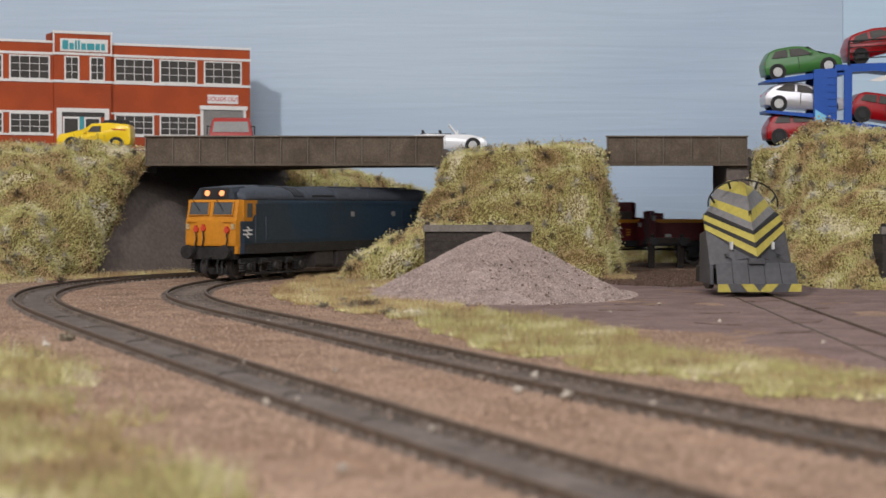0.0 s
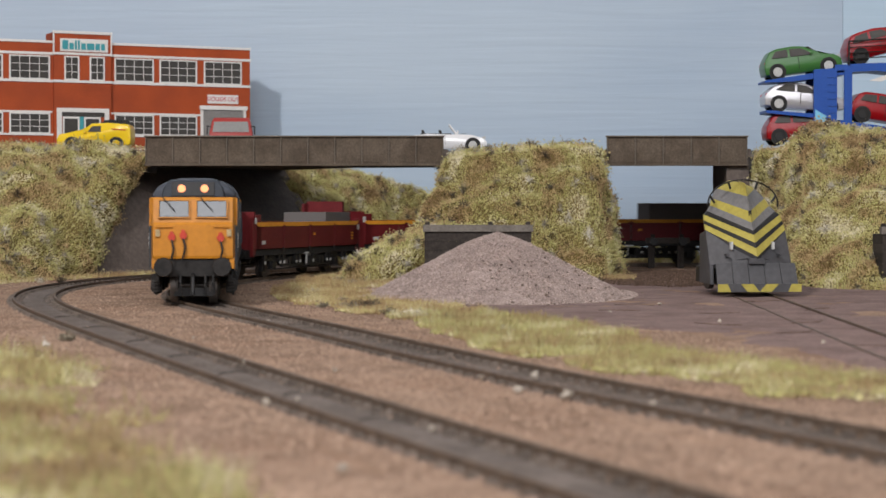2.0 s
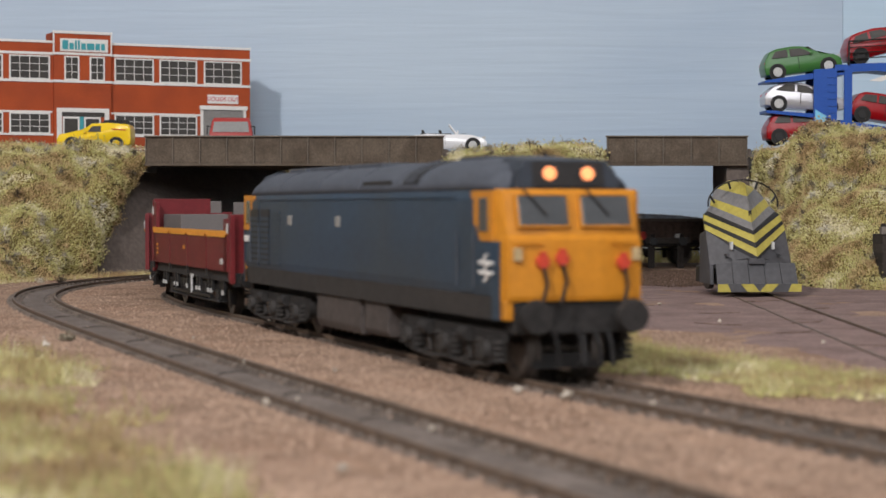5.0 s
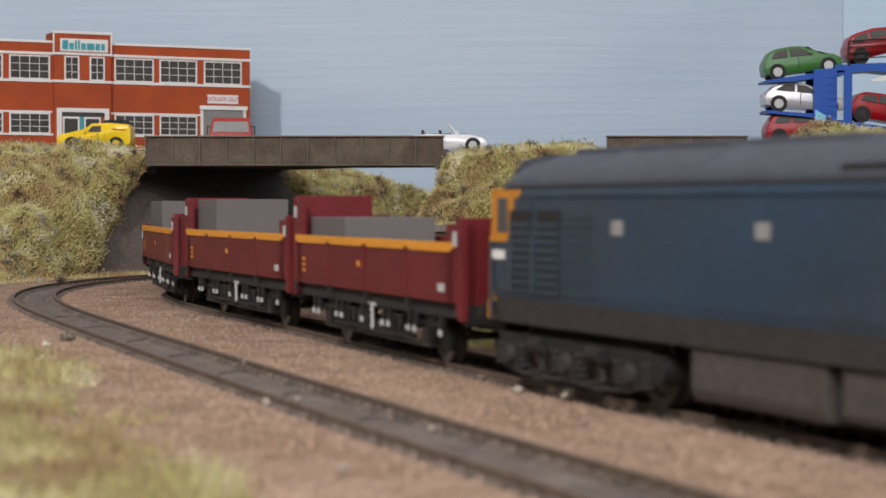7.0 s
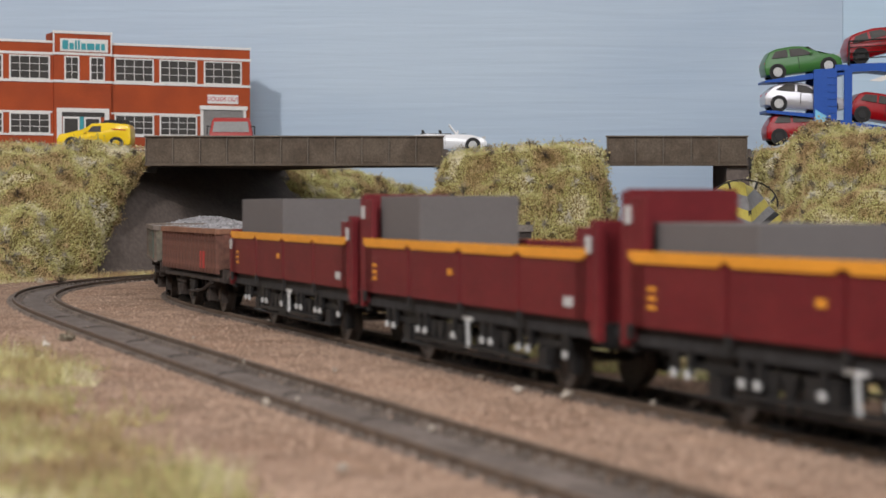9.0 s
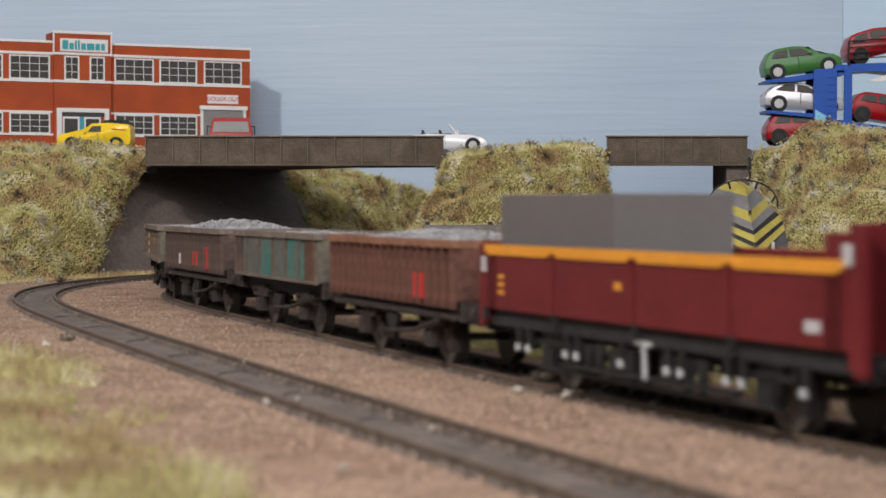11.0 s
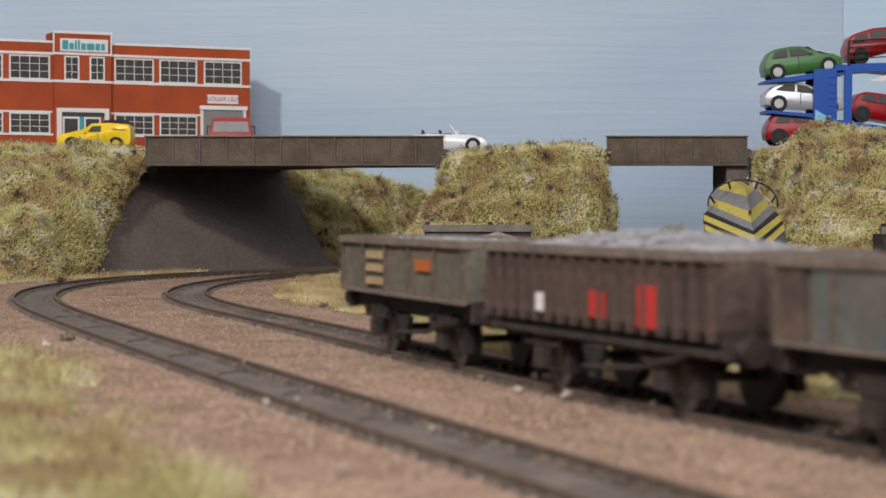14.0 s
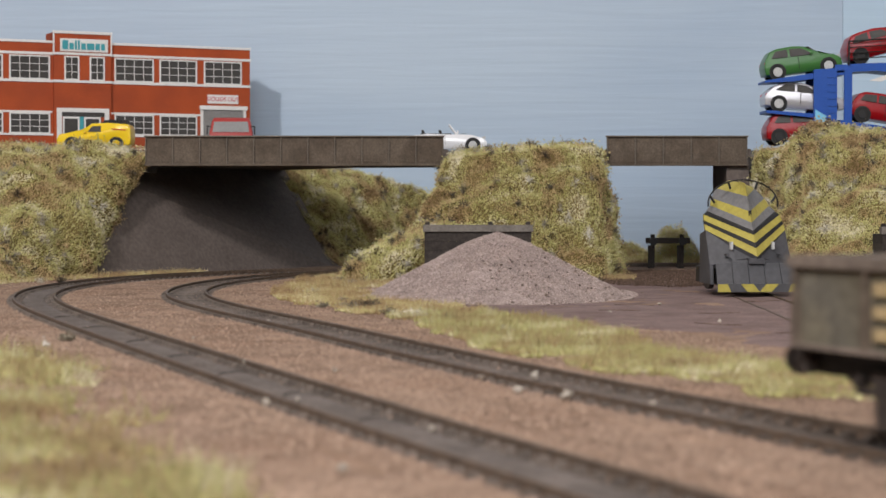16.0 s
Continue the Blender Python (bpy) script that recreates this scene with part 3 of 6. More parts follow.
# ---- road level, abutments and girders
def roadway():
    r = part("road_west", prism(B(), [(-900, 1150), (-182, 1150), (-182, 1190), (-118, 1332), (-100, 1344), (-100, 1360), (-900, 1360)], 60, 73.5, "z"), ROADM)
    tagged(r, "grey road and forecourt on top of the embankment", "road", "", "structure")
    core = part("bank_core", prism(B(), [(-900, 1180), (-300, 1180), (-262, 1200), (-170, 1400), (-900, 1400)], -8, 60, "z"), SOIL)
    tagged(core, "earth core of the embankment behind the abutment", "embankment", "", "structure")
    d = part("bridge_deck_west", prism(B(), [(-178, 1121.6), (3, 1121.6), (3, 1222), (-62, 1240), (-104, 1300), (-118, 1331), (-181.5, 1189)], 64.5, 73.3, "z"), CONCRETE)
    tagged(d, "dark flat bridge deck over the running lines", "bridge deck", "", "structure")
    for a, b, nm in ((97, 185, "bridge_deck_east"),):
        d = part(nm, box(B(), a + 2, b, 1121.6, 1270, 68.5, 73.5), CONCRETE)
        tagged(d, "dark flat bridge deck between the girders", "bridge deck", "", "structure")
    r = part("road_centre", box(B(), 3, 97, 1150, 1190, 60, 73.4), ROADM)
    tagged(r, "grey road across the mound", "road", "", "structure")
    r = part("road_east", prism(B(), [(185, 1150), (900, 1150), (900, 1265), (230, 1265), (185, 1190)], 60, 73.4, "z"), ROADM)
    tagged(r, "grey road on the bank under the transporter", "road", "", "structure")
    core = part("bank_core_east", prism(B(), [(212, 1120), (900, 1120), (900, 1260), (212, 1260)], -8, 60, "z"), SOIL)
    tagged(core, "earth core of the bank beside the siding", "embankment", "", "structure")
    # sloping paved abutment under the west end
    bm = B()
    a0, a1, b0, b1 = (-240, 1046), (-69, 1262), (-222, 1120), (-113, 1328)
    loft(bm, [[(a0[0], a0[1], -4), (a1[0], a1[1], -4), (b1[0], b1[1], 66), (b0[0], b0[1], 66)],
              [(a0[0] - 30, a0[1] + 40, -4), (a1[0] - 8, a1[1] + 60, -4), (b1[0] - 6, b1[1] + 12, 63), (b0[0] - 20, b0[1] + 20, 63)]])
    ab = part("abutment_west", bm, CONCRETE)
    tagged(ab, "dark grey-brown sloping concrete abutment under the bridge", "abutment", "", "structure")
    pier = part("pier_east", box(B(), 170.5, 184.5, 1123, 1180, 30, 68.4), CONCRETE, bevel=0.6)
    tagged(pier, "dark concrete pier under the bridge end", "pier", "", "structure")
    pb = part("pier_base", box(B(), 178, 200, 1123, 1240, -4, 30), CONCRETE)
    tagged(pb, "dark concrete footing below the pier", "pier", "", "structure")


roadway()


def girder(x0, x1, y, panels, label, z0=63.3, z1=81.4):
    """A plate girder with flanges and stiffeners."""
    t = thing("bridge_girder", label, "bridge girder", "bridge girders", "", x0, y, 0)
    L = x1 - x0
    part("web", box(B(), 0, L, 0, 1.4, z0 + 0.8, z1 - 0.8), GIRDERM, t)
    # top flange in a lighter brown than the web
    part("top_flange", box(B(), -0.4, L + 0.4, -1.6, 3.0, z1 - 0.85, z1), GIRDERTOP, t, "lighter top flange", bevel=0.15)
    part("bottom_flange", box(B(), -0.4, L + 0.4, -1.5, 3.0, z0, z0 + 0.85), GIRDERM, t, bevel=0.15)
    st = part("stiffener", prism(B(), [(-0.25, z0 + 0.85), (0.25, z0 + 0.85), (0.25, z1 - 0.85), (-0.25, z1 - 0.85)], -1.25, 0.02), GIRDERTOP, t)
    st.matrix_basis = pose(0.4 * MM, 0, 0)
    w = (L - 0.8) / panels
    for i in range(1, panels + 1):
        again(st, t, 0.4 + w * i, 0, 0)
    pl = part("panel_plate", box(B(), 1.1, w - 1.1, -0.35, 0.05, z0 + 2.2, z1 - 2.2), GIRDERM, t, bevel=0.12)
    pl.matrix_basis = pose(0.4 * MM, 0, 0)
    for i in range(1, panels):
        again(pl, t, 0.4 + w * i, 0, 0)
    return t


girder(-178.6, 0.4, 1120, 11, "long weathered brown plate girder over the running lines")
girder(98.2, 182.6, 1120, 5, "short weathered brown plate girder over the siding")
girder(112, 190, 1272, 5, "rear weathered brown plate girder of the short bridge", 68.0)


# ---- rolling stock: x forward, y to the left, z up from the rail top
WHEELS = []


def wheelset(parent, x, r=6.8):
    shape = [(-8.9, r * 0.2), (-8.9, r * 0.62), (-9.4, r * 0.74), (-9.4, r), (-7.1, r), (-6.9, r + 0.7), (-6.2, r + 0.6), (-6.1, 1.0)]
    shape += [(-y, rad) for y, rad in shape[::-1]]
    turn = [(math.cos(2 * math.pi * i / 24), math.sin(2 * math.pi * i / 24)) for i in range(24)]
    bm = loft(B(), [[(rad * c, y, rad * d) for c, d in turn] for y, rad in shape])
    w = part("wheelset", bm, STEEL, parent)
    w.matrix_basis = pose(x * MM, 0, r * MM)
    WHEELS.append((w, x, r))
    return w


def buffer_pair(parent, x, sign, z=13.5, r=3.0, material=BLACK):
    for y in (-11.5, 11.5):
        bm = B()
        tube(bm, (0, 0, 0), (sign * 4.5, 0, 0), 1.5, 10)
        tube(bm, (sign * 4.5, 0, 0), (sign * 5.6, 0, 0), r, 16, r * 0.92)
        b = part("buffer", bm, material, parent)
        b.matrix_basis = pose(x * MM, y * MM, z * MM)


def locomotive():
    t = thing("diesel_locomotive", "faded blue model diesel locomotive with bright yellow cab ends", "locomotive")
    H = 120.0
    body = []
    for x, hw in ((-H + 6, 17.2), (-H + 16, 17.7), (H - 16, 17.7), (H - 6, 17.2)):
        side = [(hw * 0.985, 18.9), (hw, 21), (hw, 31), (hw * 0.985, 40.0), (hw * 0.955, 42.3)]
        body.append([(x, -y, z) for y, z in side] + [(x, y, z) for y, z in side[::-1]])
    part("body", loft(B(), body), LOCOBLUE, t)
    low = []
    for x, hw in ((-H + 5, 16.4), (-H + 16, 17.2), (H - 16, 17.2), (H - 5, 16.4)):
        low.append([(x, -hw, 13.6), (x, -hw - 0.2, 18.9), (x, hw + 0.2, 18.9), (x, hw, 13.6)])
    part("lower_skirt", loft(B(), low), SKIRT, t, "grimy grey lower body side")
    roof = []
    for x, hw, zr in ((-H + 7, 15.2, 46.4), (-H + 13, 16.4, 48.8), (-H + 22, 16.9, 50.2), (H - 22, 16.9, 50.4), (H - 13, 16.6, 49.6), (H - 8, 15.8, 47.4)):
        arc = [(hw * math.copysign(abs(math.cos(a)) ** 0.8, math.cos(a)), 42.3 + (zr - 42.3) * math.sin(a) ** 0.9) for a in np.linspace(0, math.pi, 19)]
        roof.append([(x, -y, z) for y, z in arc])
    part("roof", loft(B(), roof), LOCOROOF, t, "dusty dark grey roof", smooth=True)
    for x0, x1, w in ((-92, -72, 8), (-66, -30, 8.5), (-24, 8, 8.5), (66, 84, 7.5)):
        part("roof_hatch", box(B(), x0, x1, -w, w, 48.9, 50.7), LOCOROOF, t, bevel=0.3)
    for x in (-70, -27, 12, 44, 64):
        rib = [(16.95 * math.copysign(abs(math.cos(a)) ** 0.8, math.cos(a)), 42.32 + 8.05 * math.sin(a) ** 0.9) for a in np.linspace(0.1, math.pi - 0.1, 15)]
        part("roof_seam", wire(B(), [(x, y, z) for y, z in rib], 0.16, 5), LOCOROOF, t)
    for sgn in (-1, 1):
        arc = [(17.25 * math.cos(a) ** 0.8, 42.4 + 8.2 * math.sin(a) ** 0.9) for a in np.linspace(0.22, 1.2, 9)]
        outer = [(sgn * y, z) for y, z in arc]
        inner = [(sgn * y * 0.9, z - 1.2) for y, z in arc[::-1]]
        part("roof_fan_intake", prism(B(), outer + inner, 50, 61, "x"), BLACK, t, "black recessed intake in the roof")
        for x in (53.4, 57.2):
            part("intake_bar", wire(B(), [(x, y * 1.006, z + 0.05) for y, z in outer], 0.22, 5), LOCOROOF, t)
        part("roof_slot", box(B(), 16, 40, sgn * 16.3 - 0.35, sgn * 16.3 + 0.35, 44.3, 45.3), BLACK, t)
    # body side grilles, doors, windows, rails
    for sgn in (-1, 1):
        for x in (-98.8, -85.4):
            bm = B()
            box(bm, x - 5.3, x + 5.3, sgn * 17.4 - 0.5, sgn * 17.4 + 0.5, 20.0, 37.8)
            part("grille", bm, BLACK, t)
            for k in range(9):
                bm = B()
                box(bm, x - 5.2, x + 5.2, sgn * 17.95 - 0.14, sgn * 17.95 + 0.14, 20.3 + k * 1.75, 21.3 + k * 1.75)
                part("grille_slat", bm, LOCOBLUE, t)
        bm = B()
        for k in range(10):
            box(bm, -78.4, -67, sgn * 17.72 - 0.16, sgn * 17.72 + 0.16, 20.4 + k * 1.75, 21.2 + k * 1.75)
        part("louvre", bm, LOCOBLUE, t)
        for x in (-55.8, -4.7):
            part("side_window", box(B(), x - 2.2, x + 2.2, sgn * 17.5 - 0.3, sgn * 17.5 + 0.3, 33.0, 35.9), PALEWIN, t, "small pale side window", bevel=0.15)
        for x in (H - 22, -H + 22):
            part("cab_door", box(B(), x - 4.2, x + 4.2, sgn * 17.62 - 0.15, sgn * 17.62 + 0.15, 19.2, 40.5), LOCOBLUE, t, bevel=0.1)
            for d in (-5.4, 5.4):
                part("handrail", wire(B(), [(x + d, sgn * 18.1, 20.5), (x + d, sgn * 18.1, 33)], 0.2), LOCOROOF, t)
        part("body_crease", box(B(), -H + 20, H - 30, sgn * 17.75 - 0.12, sgn * 17.75 + 0.12, 40.7, 41.0), LOCOBLUE, t)
    # cab ends
    for e in (1, -1):
        lab = "bright orange-yellow cab end" if e == 1 else "rear yellow cab end"
        bm = B()
        y1, y2 = 17.2, 15.8
        rings = [[(e * (H - 6.2), -y1, z), (e * (H - 6.2), y1, z), (e * X, y2, z), (e * (X + 0.7), y2 * 0.4, z), (e * (X + 0.7), -y2 * 0.4, z), (e * X, -y2, z)] for z, X in ((17.9, H - 0.9), (19.0, H - 0.6), (31.4, H - 0.8), (32.4, H - 1.6), (41.6, H - 3.9), (42.5, H - 4.5))]
        cab = part("cab_end", loft(bm, rings), LOCOYEL, t, lab, bevel=0.0)
        part("side_cab_panel", box(B(), e * (H - 19.5), e * (H - 6.1), -17.6, 17.6, 31.0, 42.2), LOCOYEL, cab)
        for sgn in (-1, 1):
            part("cab_side_window", prism(B(), [(e * (H - 14.5), 33), (e * (H - 9.0), 33), (e * (H - 9.4), 40.6), (e * (H - 14.5), 40.6)], sgn * 17.3, sgn * 17.75), CABGLASS, cab, bevel=0.2)
            tilt = math.degrees(math.atan2(2.3, 9.2))
            bm = box(B(), -0.3, 0.4, -5.9, 5.9, -3.4, 3.4)
            w = part("windscreen", bm, CABGLASS, cab, "dark cab windscreen", bevel=0.3)
            w.matrix_basis = pose(e * (H - 1.75) * MM, sgn * 7.5 * MM, 37.7 * MM, 0, -tilt * e, 0)
            bm = B()
            for (a0, a1, c0, c1) in ((-6.4, 6.4, 3.4, 3.8), (-6.4, 6.4, -3.8, -3.4), (-6.4, -5.9, -3.4, 3.4), (5.9, 6.4, -3.4, 3.4)):
                box(bm, -0.2, 0.6, a0, a1, c0, c1)
            fr = part("screen_surround", bm, LOCOYEL, cab)
            fr.matrix_basis = w.matrix_basis
            pl = [(e * (H - 6.4), sgn * 17.3, 13.7), (e * (H - 3.6), sgn * 16.75, 13.7), (e * (H - 3.6), sgn * 16.75, 31.0), (e * (H - 6.4), sgn * 17.3, 31.0)]
            part("cab_side_skin", loft(B(), [pl, [(x, y + sgn * 0.3, z) for x, y, z in pl]]), LOCOBLUE, cab, "blue cab side below the window")
            wp = part("wiper", wire(B(), [(1.0, -5.0, 5.2), (0.9, 0.5, -1.2)], 0.26), BLACK, cab)
            wp.matrix_basis = w.matrix_basis
            part("corner_cheek", box(B(), e * (H - 5.6), e * (H - 1.3), sgn * 15.5 - 1.0, sgn * 15.5 + 1.0, 13.7, 18.0), LOCOYEL, cab, bevel=0.3)
            part("nose_handrail", wire(B(), [(e * (H + 0.4), sgn * 8.2, 30.6), (e * (H + 0.2), sgn * 14.5, 30.6)], 0.24), LOCOYEL, cab)
        # headcode box
        bm = B()
        loft(bm, [[(e * (H - 4.6), -12.4, 42.5), (e * (H - 4.6), 12.4, 42.5), (e * (H - 5.2), 11.6, 46.6), (e * (H - 5.9), 9.9, 48.9), (e * (H - 5.9), -9.9, 48.9), (e * (H - 5.2), -11.6, 46.6)],
                  [(e * (H - 19), -14.6, 42.5), (e * (H - 19), 14.6, 42.5), (e * (H - 19), 12.6, 47.0), (e * (H - 19), 9.4, 49.9), (e * (H - 19), -9.4, 49.9), (e * (H - 19), -12.6, 47.0)]])
        hc = part("headcode_box", bm, DOME, t, "dark roof dome with black headcode panel", bevel=0.35)
        ang = math.degrees(math.atan2(1.3, 6.4))
        pn = part("headcode_panel", box(B(), -0.3, 0.35, -8.6, 8.6, -2.9, 2.9), BLACK, hc, bevel=0.2)
        pn.matrix_basis = pose(e * (H - 5.2) * MM, 0, 45.8 * MM, 0, -ang * e, 0)
        if e == 1:
            for y in (-4.6, 4.6):
                l = part("marker_light", tube(B(), (0.2, 0, 0), (0.7, 0, 0), 1.55, 20), LAMPON, hc, "lit warm white marker light")
                l.matrix_basis = pose((H - 5.1) * MM, y * MM, 45.9 * MM, 0, -ang, 0)
        for y, z in ((-8.4, 26.6), (-3.8, 27.2), (11.0, 26.2)):
            bm = B()
            tube(bm, (e * (H - 0.6), y, z), (e * (H + 1.2), y, z), 1.5, 12)
            box(bm, e * (H + 0.2), e * (H + 1.4), y - 0.7, y + 0.7, z - 1.5, z + 2.2)
            part("pipe_cock", bm, PIPERED, cab, "red air pipe cock")
            part("pipe_hose", wire(B(), [(e * (H + 1.0), y, z - 1), (e * (H + 1.4), y + 0.8, z - 5), (e * (H + 1.2), y - 0.4, z - 10)], 0.45), BLACK, cab)
        for y in (-14.0, 14.4):
            part("lamp_bracket", box(B(), e * (H - 0.7), e * (H + 0.4), y - 0.9, y + 0.9, 26.8, 29.6), PATCHC, cab)
        part("draw_hook_plate", tube(B(), (e * (H - 0.4), 0, 23), (e * (H + 0.15), 0, 23), 1.7, 16), LOCOYEL, cab)
        bm = box(B(), e * (H - 6.5), e * (H - 1.2), -14.4, 14.4, 10.6, 17.8)
        bb = part("buffer_beam", bm, LOCODIRT, t, "dirty buffer beam", bevel=0.4)
        for y in (-11.5, 11.5):
            bm = B()
            tube(bm, (e * (H - 2), y, 14.6), (e * (H + 4), y, 14.6), 2.0, 12)
            tube(bm, (e * (H + 4), y, 14.6), (e * (H + 5.6), y, 14.6), 3.9, 18, 3.5)
            part("buffer", bm, LOCODIRT, bb)
        part("coupling", wire(B(), [(e * (H - 1), 0, 11.5), (e * (H + 3), 0, 10.5), (e * (H + 4), 0, 4.5), (e * (H + 1.5), 0, 3.5)], 0.8), BLACK, bb)
        for y in (-5, 5, 8):
            part("brake_hose", wire(B(), [(e * (H - 1), y, 11), (e * (H + 1), y, 8), (e * (H + 1), y + 0.5, 3.5)], 0.55), BLACK, bb)
        part("snow_guard", prism(B(), [(-8, 2.6), (8, 2.6), (7, 6), (-7, 6)], e * (H - 7), e * (H - 6), "x"), BLACK, bb)
    # logo: two interlocked arrows as plain bars, cab number as a bar
    for sgn, e in ((-1, 1), (1, 1)):
        bm = B()
        x = H - 9.6
        for k, z in enumerate((23.6, 25.8)):
            box(bm, x - 4.3, x + 4.3, sgn * 17.85 - 0.12, sgn * 17.85 + 0.12, z, z + 0.8)
        prism(bm, [(x - 1.4, 22.0), (x - 0.0, 22.0), (x + 2.4, 23.8), (x + 1.0, 23.8)], sgn * 17.73, sgn * 17.97)
        prism(bm, [(x + 0.0, 28.2), (x + 1.4, 28.2), (x - 1.0, 26.4), (x - 2.4, 26.4)], sgn * 17.73, sgn * 17.97)
        prism(bm, [(x - 2.2, 24.2), (x - 0.8, 24.2), (x + 2.2, 26.0), (x + 0.8, 26.0)], sgn * 17.73, sgn * 17.97)
        part("painted_emblem", bm, WHITE, t, "white painted emblem")
        part("number_bar", box(B(), -H + 7, -H + 13, sgn * 17.7 - 0.1, sgn * 17.7 + 0.1, 27.2, 29.2), WHITE, t)
    # bogies and tanks
    for c in (-80, 80):
        bm = B()
        for y in (-14.6, 14.6):
            box(bm, c - 34, c + 34, y - 0.9, y + 0.9, 8.6, 11.2)
            for k in (-27, 0, 27):
                box(bm, c + k - 3.2, c + k + 3.2, y - 1.6, y + 1.6, 3.6, 9.4)
        box(bm, c - 30, c + 30, -10, 10, 8, 13)
        bog = part("bogie", bm, LOCODIRT, t, "dirty brown three-axle bogie")
        for y in (-14.6, 14.6):
            sg = math.copysign(1, y)
            for k in (-27, 0, 27):
                part("axle_box", tube(B(), (c + k, y + sg * 1.4, 6.6), (c + k, y + sg * 2.8, 6.6), 2.3, 12, 1.9), SKIRT, bog, "grey axle box")
                for d in (-5.6, 5.6):
                    bm = B()
                    for q in range(4):
                        tube(bm, (c + k + d, y + sg * 0.6, 4.4 + q * 1.3), (c + k + d, y + sg * 0.6, 5.1 + q * 1.3), 1.7, 10)
                    part("coil_spring", bm, SKIRT, bog)
            for k in (-13.5, 13.5):
                part("brake_cylinder", tube(B(), (c + k - 3, y + sg * 1.6, 9.4), (c + k + 3, y + sg * 1.6, 9.4), 1.7, 12), LOCODIRT, bog)
                part("brake_hanger", wire(B(), [(c + k, y + sg * 1.2, 9), (c + k + 2, y + sg * 1.2, 4.2), (c + k - 5, y + sg * 1.2, 3.2)], 0.5), SKIRT, bog)
            part("spring_beam", wire(B(), [(c - 27, y + sg * 1.0, 3.4), (c - 14, y + sg * 1.0, 2.6), (c, y + sg * 1.0, 3.2), (c + 14, y + sg * 1.0, 2.6), (c + 27, y + sg * 1.0, 3.4)], 0.55), SKIRT, bog)
        for k in (-27, 0, 27):
            wheelset(bog, c + k)
    part("fuel_tank", prism(B(), [(-15.5, 3.8), (15.5, 3.8), (16.4, 6), (16.4, 13.5), (-16.4, 13.5), (-16.4, 6)], -30, 12, "x"), TANKM, t, "dusty brown fuel tank", bevel=0.5)
    part("battery_box", prism(B(), [(-15.5, 4.6), (15.5, 4.6), (16.2, 6), (16.2, 13.5), (-16.2, 13.5), (-16.2, 6)], 16, 36, "x"), TANKM, t, bevel=0.4)
    for x in (-44, 47):
        part("air_tank", tube(B(), (x, -15.5, 8), (x, 15.5, 8), 3.0, 14), LOCODIRT, t)
    return t


def running_gear(t, xs, material, r=6.4, spring=True):
    for x in xs:
        for y in (-13.2, 13.2):
            bm = B()
            prism(bm, [(x - 5.5, 13.0), (x + 5.5, 13.0), (x + 2.2, 4.6), (x - 2.2, 4.6)], y - 0.6, y + 0.6)
            box(bm, x - 2.3, x + 2.3, y - 1.7, y + 1.7, 4.4, 8.8)
            box(bm, x - 8.5, x + 8.5, y - 0.9, y + 0.9, 9.2, 10.4)
            tube(bm, (x - 8.3, y - 1, 11.2), (x - 8.3, y + 1, 11.2), 1.1, 8)
            tube(bm, (x + 8.3, y - 1, 11.2), (x + 8.3, y + 1, 11.2), 1.1, 8)
            g = part("axle_guard", bm, material, t)
        wheelset(t, x, r)
        for y in (-10.6, 10.6):
            part("brake_block", prism(B(), [(x + r - 0.5, 4), (x + r + 2.2, 3.6), (x + r + 2.2, 10.6), (x + r + 0.4, 10.6)], y - 1.2, y + 1.2), material, t)


